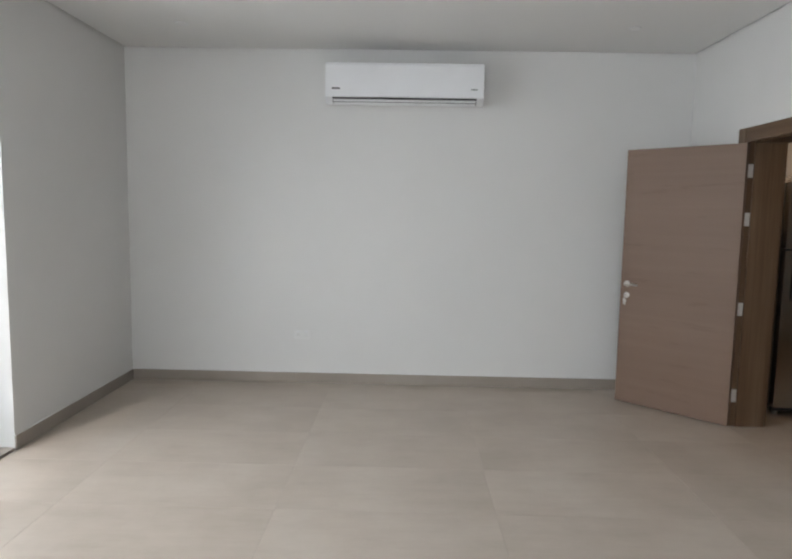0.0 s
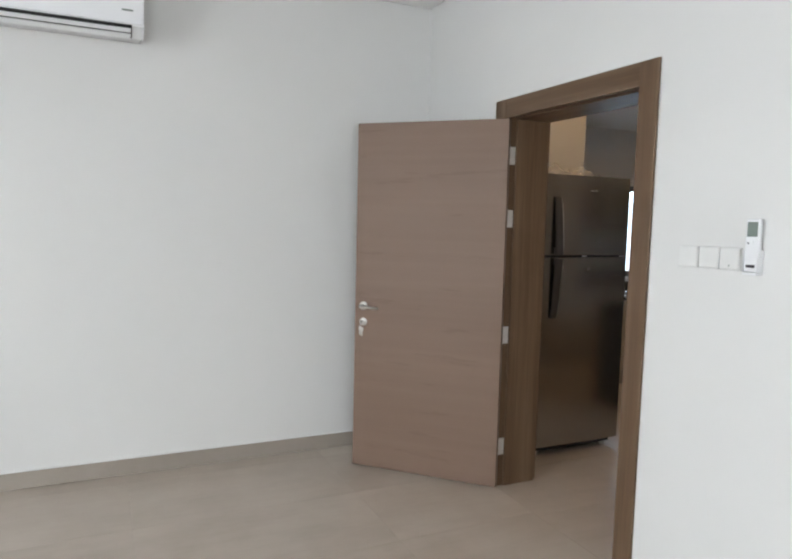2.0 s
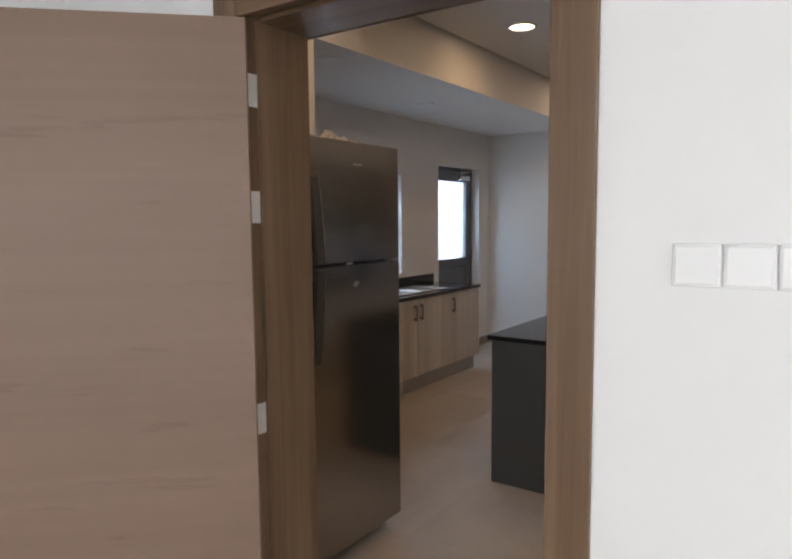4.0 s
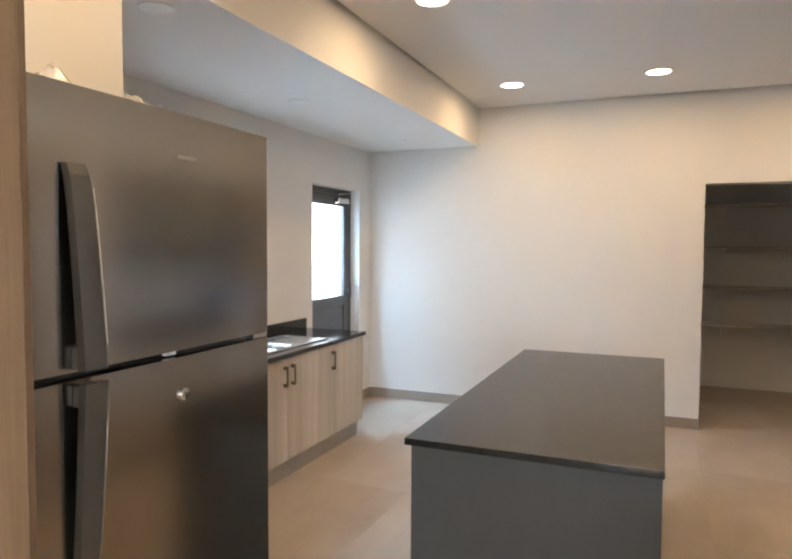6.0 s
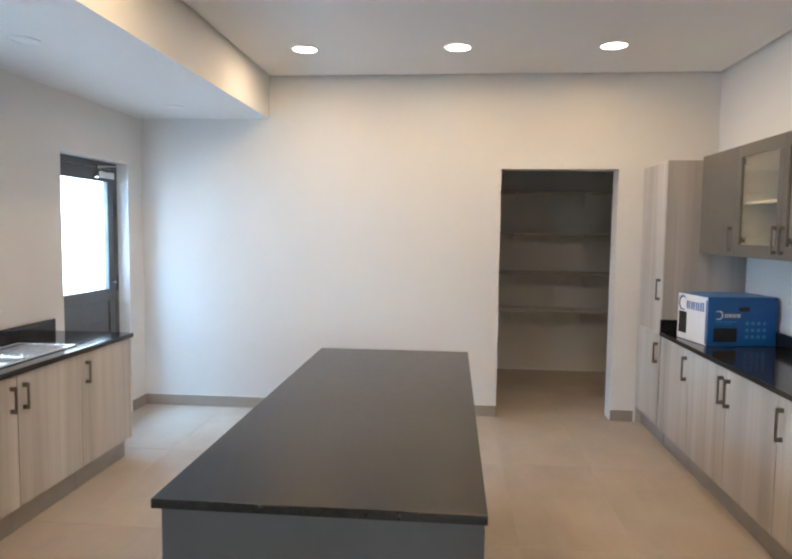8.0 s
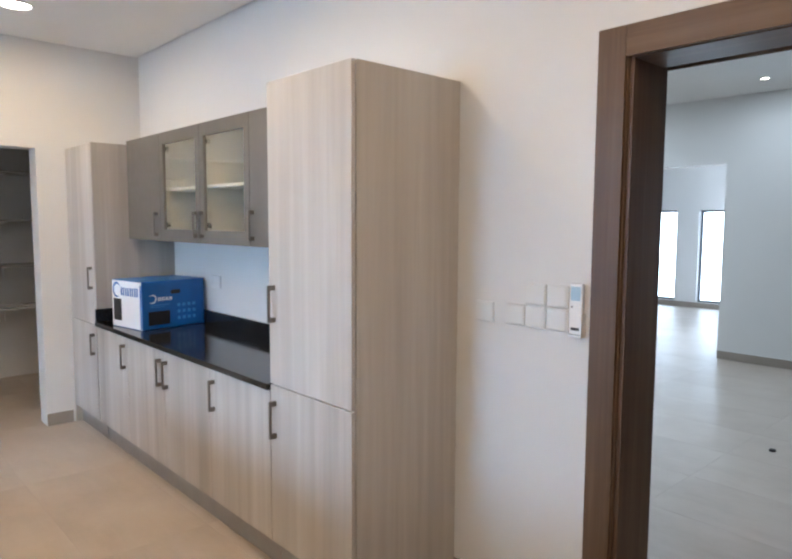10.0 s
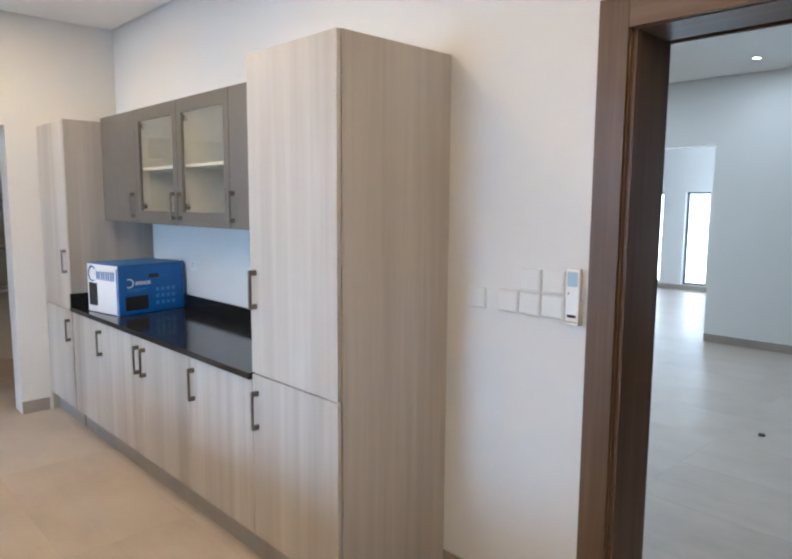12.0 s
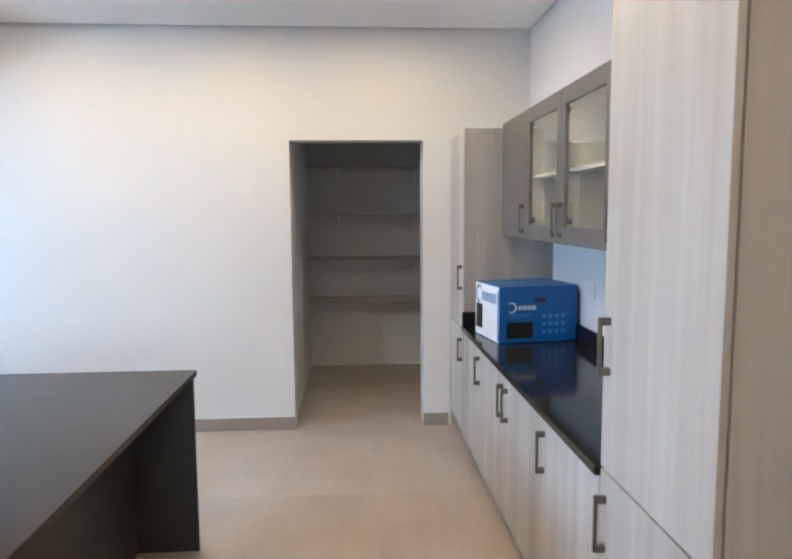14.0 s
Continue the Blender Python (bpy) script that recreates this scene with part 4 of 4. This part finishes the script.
def tap():
    root = thing("kitchen_tap", "slim chrome mixer tap behind the sink", "tap", (6.22, 7.25, COUNTER + 0.0045), -50)
    part("base", rod((0, 0, 0), (0, 0, 0.012), 0.026, 20, bevel=0.003), CHROME, root, "", True)
    part("body", rod((0, 0, 0.012), (0, 0, 0.13), 0.019, 18, bevel=0.002), CHROME, root, "", True)
    n = 14
    arc = [(0, 0, 0.12), (0, 0, 0.20), (0, 0, 0.27)] + [(0, -0.085 + 0.085 * math.cos(math.pi * k / n), 0.27 + 0.07 * math.sin(math.pi * k / n)) for k in range(1, n + 1)] + [(0, -0.17, 0.23)]
    part("spout", sweep(arc, 0.0105, 12), CHROME, root, "", True)
    part("lever", sweep([(0.015, 0, 0.10), (0.05, -0.005, 0.115), (0.10, -0.012, 0.135)], [0.009, 0.007, 0.006], 10), CHROME, root, "", True)
    return root


tap()


def draped(x, y, z):
    """Lays a flat sheet over the worktop's edge and lets the rest hang."""
    if y > 0.30:
        return (x, 0.02 + (y - 0.30), COUNTER + 0.0065 + z * 0.55)
    d = 0.30 - y
    return (x + 0.05 * math.sin(d * 5) * d + 0.014 * math.sin(x * 60 + d * 4) * d, -0.028 - z * 0.9 - 0.02 * min(1, d), max(0.012, COUNTER + 0.004 - d * (0.86 / 0.30) * 1.0))


bm = crumpled(50, 60, 0.56, 0.62, 0.030, 9.0, draped)
film2 = new("plastic_sheet", put_mesh("plastic_sheet", bm, FILM, True))
film2.matrix_basis = pose(5.50, 6.79, 0)
tagged(film2, "clear plastic sheet hanging over the worktop edge to the floor", "plastic film")


# ---- kitchen: island ----
def island():
    X0, X1, Y0, Y1 = 4.945, 7.22, 4.468, 5.377
    root = thing("kitchen_island", "dark grey kitchen island with a black granite top and seating overhang", "island", (X0, Y0, 0))
    W, D, h = X1 - X0, Y1 - Y0, 0.857
    part("end_panel", box(0.022, 0.042, 0.006, D - 0.02, 0.0, h, 0.001), ISLAND, root)
    part("end_panel", box(W - 0.062, W - 0.042, 0.006, D - 0.02, 0.0, h, 0.001), ISLAND, root)
    part("back_panel", box(0.0425, W - 0.0625, 0.298, 0.316, 0.0, h, 0.001), ISLAND, root)
    n = 4
    for i in range(n):
        a, b = 0.043 + (W - 0.106) * i / n, 0.043 + (W - 0.106) * (i + 1) / n
        u = part("cabinet_unit", box(a + 0.0005, b - 0.0005, 0.317, D - 0.042, 0.11, h - 0.001), CARCASS, root)
        d = part("door", box(a + 0.002, b - 0.002, D - 0.040, D - 0.021, 0.112, h - 0.004, 0.0015), ISLAND, u)
    part("plinth", box(0.043, W - 0.063, 0.317, D - 0.09, 0.0, 0.109), PLINTH, root)
    part("granite_top", box(0, W, 0, D, h + 0.001, COUNTER, 0.0012), GRANITE_TOP, root, "dark speckled granite slab")
    return root


island()


# ---- kitchen: small things ----
def arc_mark(cx, cz, r, width, a0, a1, at, axis, flip=1):
    """A flat open ring, as part of a plain printed mark."""
    bm, n = bmesh.new(), 14
    rows = []
    for k in range(n + 1):
        a = radians(a0 + (a1 - a0) * k / n)
        ww = width * (0.35 + 0.65 * math.sin(math.pi * k / n))
        pts = []
        for rr in (r - ww / 2, r + ww / 2):
            u, z = cx + flip * rr * math.cos(a), cz + rr * math.sin(a)
            pts.append(bm.verts.new((at, u, z) if axis == "x" else (u, at, z)))
        rows.append(pts)
    for p, q in zip(rows, rows[1:]):
        bm.faces.new((p[0], p[1], q[1], q[0]))
    return bm


def carton():
    root = thing("cardboard_box", "blue and white printed appliance carton on the black worktop", "box", (7.664, 2.895, COUNTER + 0.0005), 9.0)
    L, W, H = 0.482, 0.385, 0.325        # the long side runs along -y
    body = part("box_body", box(0, W, -L, 0, 0, H, 0.004), BLUE, root)
    e = 0.0012
    f = part("end_print", box(0.004, W - 0.004, 0.0002, e, 0.004, H - 0.004), BOX_WHITE, root, "white printed end face")
    t = e + 0.0005
    part("mark", arc_mark(W - 0.07, 0.255, 0.048, 0.018, 40, 300, t, "y", -1), BLUE, f)
    for i, h in enumerate((0.056, 0.054, 0.056, 0.060)):
        x = W - 0.165 - i * 0.058
        part("letter_bar", box(x, x + 0.017, e, t, 0.220, 0.220 + h), BLUE, f)
        part("letter_bar", box(x + 0.027, x + 0.044, e, t, 0.220, 0.220 + h), BLUE, f)
    part("picture", box(W - 0.125, W - 0.02, e, t, 0.045, 0.195), INK, f)
    part("picture", box(0.03, 0.215, e, t, 0.03, 0.185), BOX_WHITE, f)
    part("side_stripe", box(0.006, 0.022, e, t, 0.01, 0.30), BLUE, f)
    part("mark", arc_mark(-0.075, 0.205, 0.027, 0.010, 50, 310, -0.0006, "x", 1), BOX_WHITE, body)
    for i in range(4):
        y = -0.118 - i * 0.028
        part("letter_bar", box(-0.0010, -0.0002, y - 0.009, y, 0.190, 0.214), BOX_WHITE, body)
        part("letter_bar", box(-0.0010, -0.0002, y - 0.021, y - 0.013, 0.190, 0.214), BOX_WHITE, body)
    part("line_bar", box(-e, -0.0002, -0.20, -0.06, 0.160, 0.165), BLUE_PALE, body)
    part("line_bar", box(-e, -0.0002, -0.17, -0.06, 0.148, 0.151), BLUE_PALE, body)
    part("picture", box(-e, -0.0002, -0.205, -0.045, 0.028, 0.120), INK, body)
    for i in range(4):
        for z in (0.05, 0.095, 0.14):
            part("symbol", box(-e, -0.0002, -0.285 - i * 0.04, -0.262 - i * 0.04, z, z + 0.022), BLUE_PALE, body)
    hole = bmesh.new()
    for y in (-0.225, -0.275):
        rod((-0.0009, y, 0.245), (-0.0003, y, 0.245), 0.014, 20, bm=hole)
    box(-0.0010, -0.0002, -0.275, -0.225, 0.231, 0.259, 0, hole)
    part("hand_hole", hole, INK, body, "dark oval hand hole")
    part("tape", box(W / 2 - 0.025, W / 2 + 0.025, -L - e, 0.0, H, H + 0.0008), BLUE_PALE, body)
    part("flap_gap", box(W / 2 - 0.001, W / 2 + 0.001, -L, 0, H + 0.0008, H + 0.0011), INK, body)
    return root


carton()
for i, (x, z) in enumerate(((5.165, 1.243), (5.008, 1.246), (4.909, 1.246), (4.810, 1.246), (4.909, 1.336), (4.810, 1.336))):
    s = socket_plate("light_switch", "white square switch plate beside the hall doorway", (x, KY0, z), 180, 0.092, 0.085, 1, False)
    s["group"] = "switches beside the hall doorway"
remote("white remote control with a bluish screen in its wall holder", (4.718, KY0, 1.198), 180, SCREEN_LIT)
socket_plate("wall_socket", "white wall socket above the black worktop", (7.60, KY0, 1.19), 180, 0.146, 0.086, 2)


def pantry_shelf(z, label, back, mat):
    root = thing("pantry_shelf", label, "shelf", (PX1 - back, PY0 + 0.004, z), 0, "pantry shelves")
    part("board", box(0, back - 0.002, 0, PY1 - PY0 - 0.008, -0.016, 0.0, 0.001), mat, root)
    for y in (0.35, 1.15, 1.95):
        part("bracket", profile_bar([(0.04, -0.017), (back - 0.003, -0.017), (back - 0.003, -0.17), (back - 0.02, -0.17), (back - 0.03, -0.05)], "y", y, y + 0.012), WHITE_MATT, root)
    return root


# darker copy of the shelf colour: paints the dim light on the upper boards
SHELF_SHADED = plain("shelf_board_shaded", (0.45, 0.43, 0.395), 0.6)
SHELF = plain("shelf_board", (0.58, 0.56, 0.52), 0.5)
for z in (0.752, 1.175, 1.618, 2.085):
    pantry_shelf(z, "pale wall-mounted pantry shelf board on brackets" if z < 1 else "wall-mounted pantry shelf board with shade put into its colour", 0.42, SHELF if z < 1 else SHELF_SHADED)
root = thing("curtain_rail", "pale tube lying along the pantry shelf", "tube", (PX1 - 0.36, 2.3, 0.752))
part("tube", rod((0, 0, 0.016), (0, 1.75, 0.016), 0.015, 12), SHELF, root)

dot = thing("floor_plug", "small dark plug lying on the hall floor", "plug", (4.897, -0.486, 0))
part("cap", rod((0, 0, 0.0005), (0, 0, 0.016), 0.024, 16, 0.020, bevel=0.002), BLACK, dot)


# ---- floors, tile by tile ----
def floor(name, label, x0, x1, y0, y1, ox, oy, holes=()):
    base = solid(name, box(x0, x1, y0, y1, -0.12, -0.001), GROUT, label, "floor", "structure")
    TX, TY, G = 1.2, 0.6, 0.0008
    shared = {}
    i0, i1 = math.floor((x0 - ox) / TX), math.ceil((x1 - ox) / TX)
    j0, j1 = math.floor((y0 - oy) / TY), math.ceil((y1 - oy) / TY)
    for i in range(i0, i1):
        for j in range(j0, j1):
            a, b = max(x0, ox + i * TX) + G, min(x1, ox + (i + 1) * TX) - G
            c, d = max(y0, oy + j * TY) + G, min(y1, oy + (j + 1) * TY) - G
            if b - a < 0.01 or d - c < 0.01:
                continue
            key = (round(b - a, 4), round(d - c, 4))
            if key not in shared:
                bm = bmesh.new()
                w, h, e = key[0], key[1], 0.0006
                lo = [bm.verts.new(p) for p in ((0, 0, -0.008), (w, 0, -0.008), (w, h, -0.008), (0, h, -0.008))]
                md = [bm.verts.new(p) for p in ((0, 0, -0.0006), (w, 0, -0.0006), (w, h, -0.0006), (0, h, -0.0006))]
                hi = [bm.verts.new(p) for p in ((e, e, 0), (w - e, e, 0), (w - e, h - e, 0), (e, h - e, 0))]
                bm.faces.new(hi)
                for k in range(4):
                    bm.faces.new((lo[k], lo[(k + 1) % 4], md[(k + 1) % 4], md[k]))
                    bm.faces.new((md[k], md[(k + 1) % 4], hi[(k + 1) % 4], hi[k]))
                shared[key] = put_mesh("tile", bm, TILE)
            t = new("tile", shared[key])
            t.location = (a, c, 0)
            t.parent = base
    return base


floor("floor_living", "taupe porcelain tile floor of the living room", LX0 - 0.3, LX1, LY0, LY1, -0.2, 0.05)
floor("floor_kitchen", "beige-taupe porcelain tile floor of kitchen and pantry", LX1, PX1, KY0 - 0.02, KY1, 0.55, 0.0)
floor("floor_hall", "taupe porcelain tile floor of the hall", HX0, 12.0, -8.0, KY0 - 0.02, 0.3, -0.2)
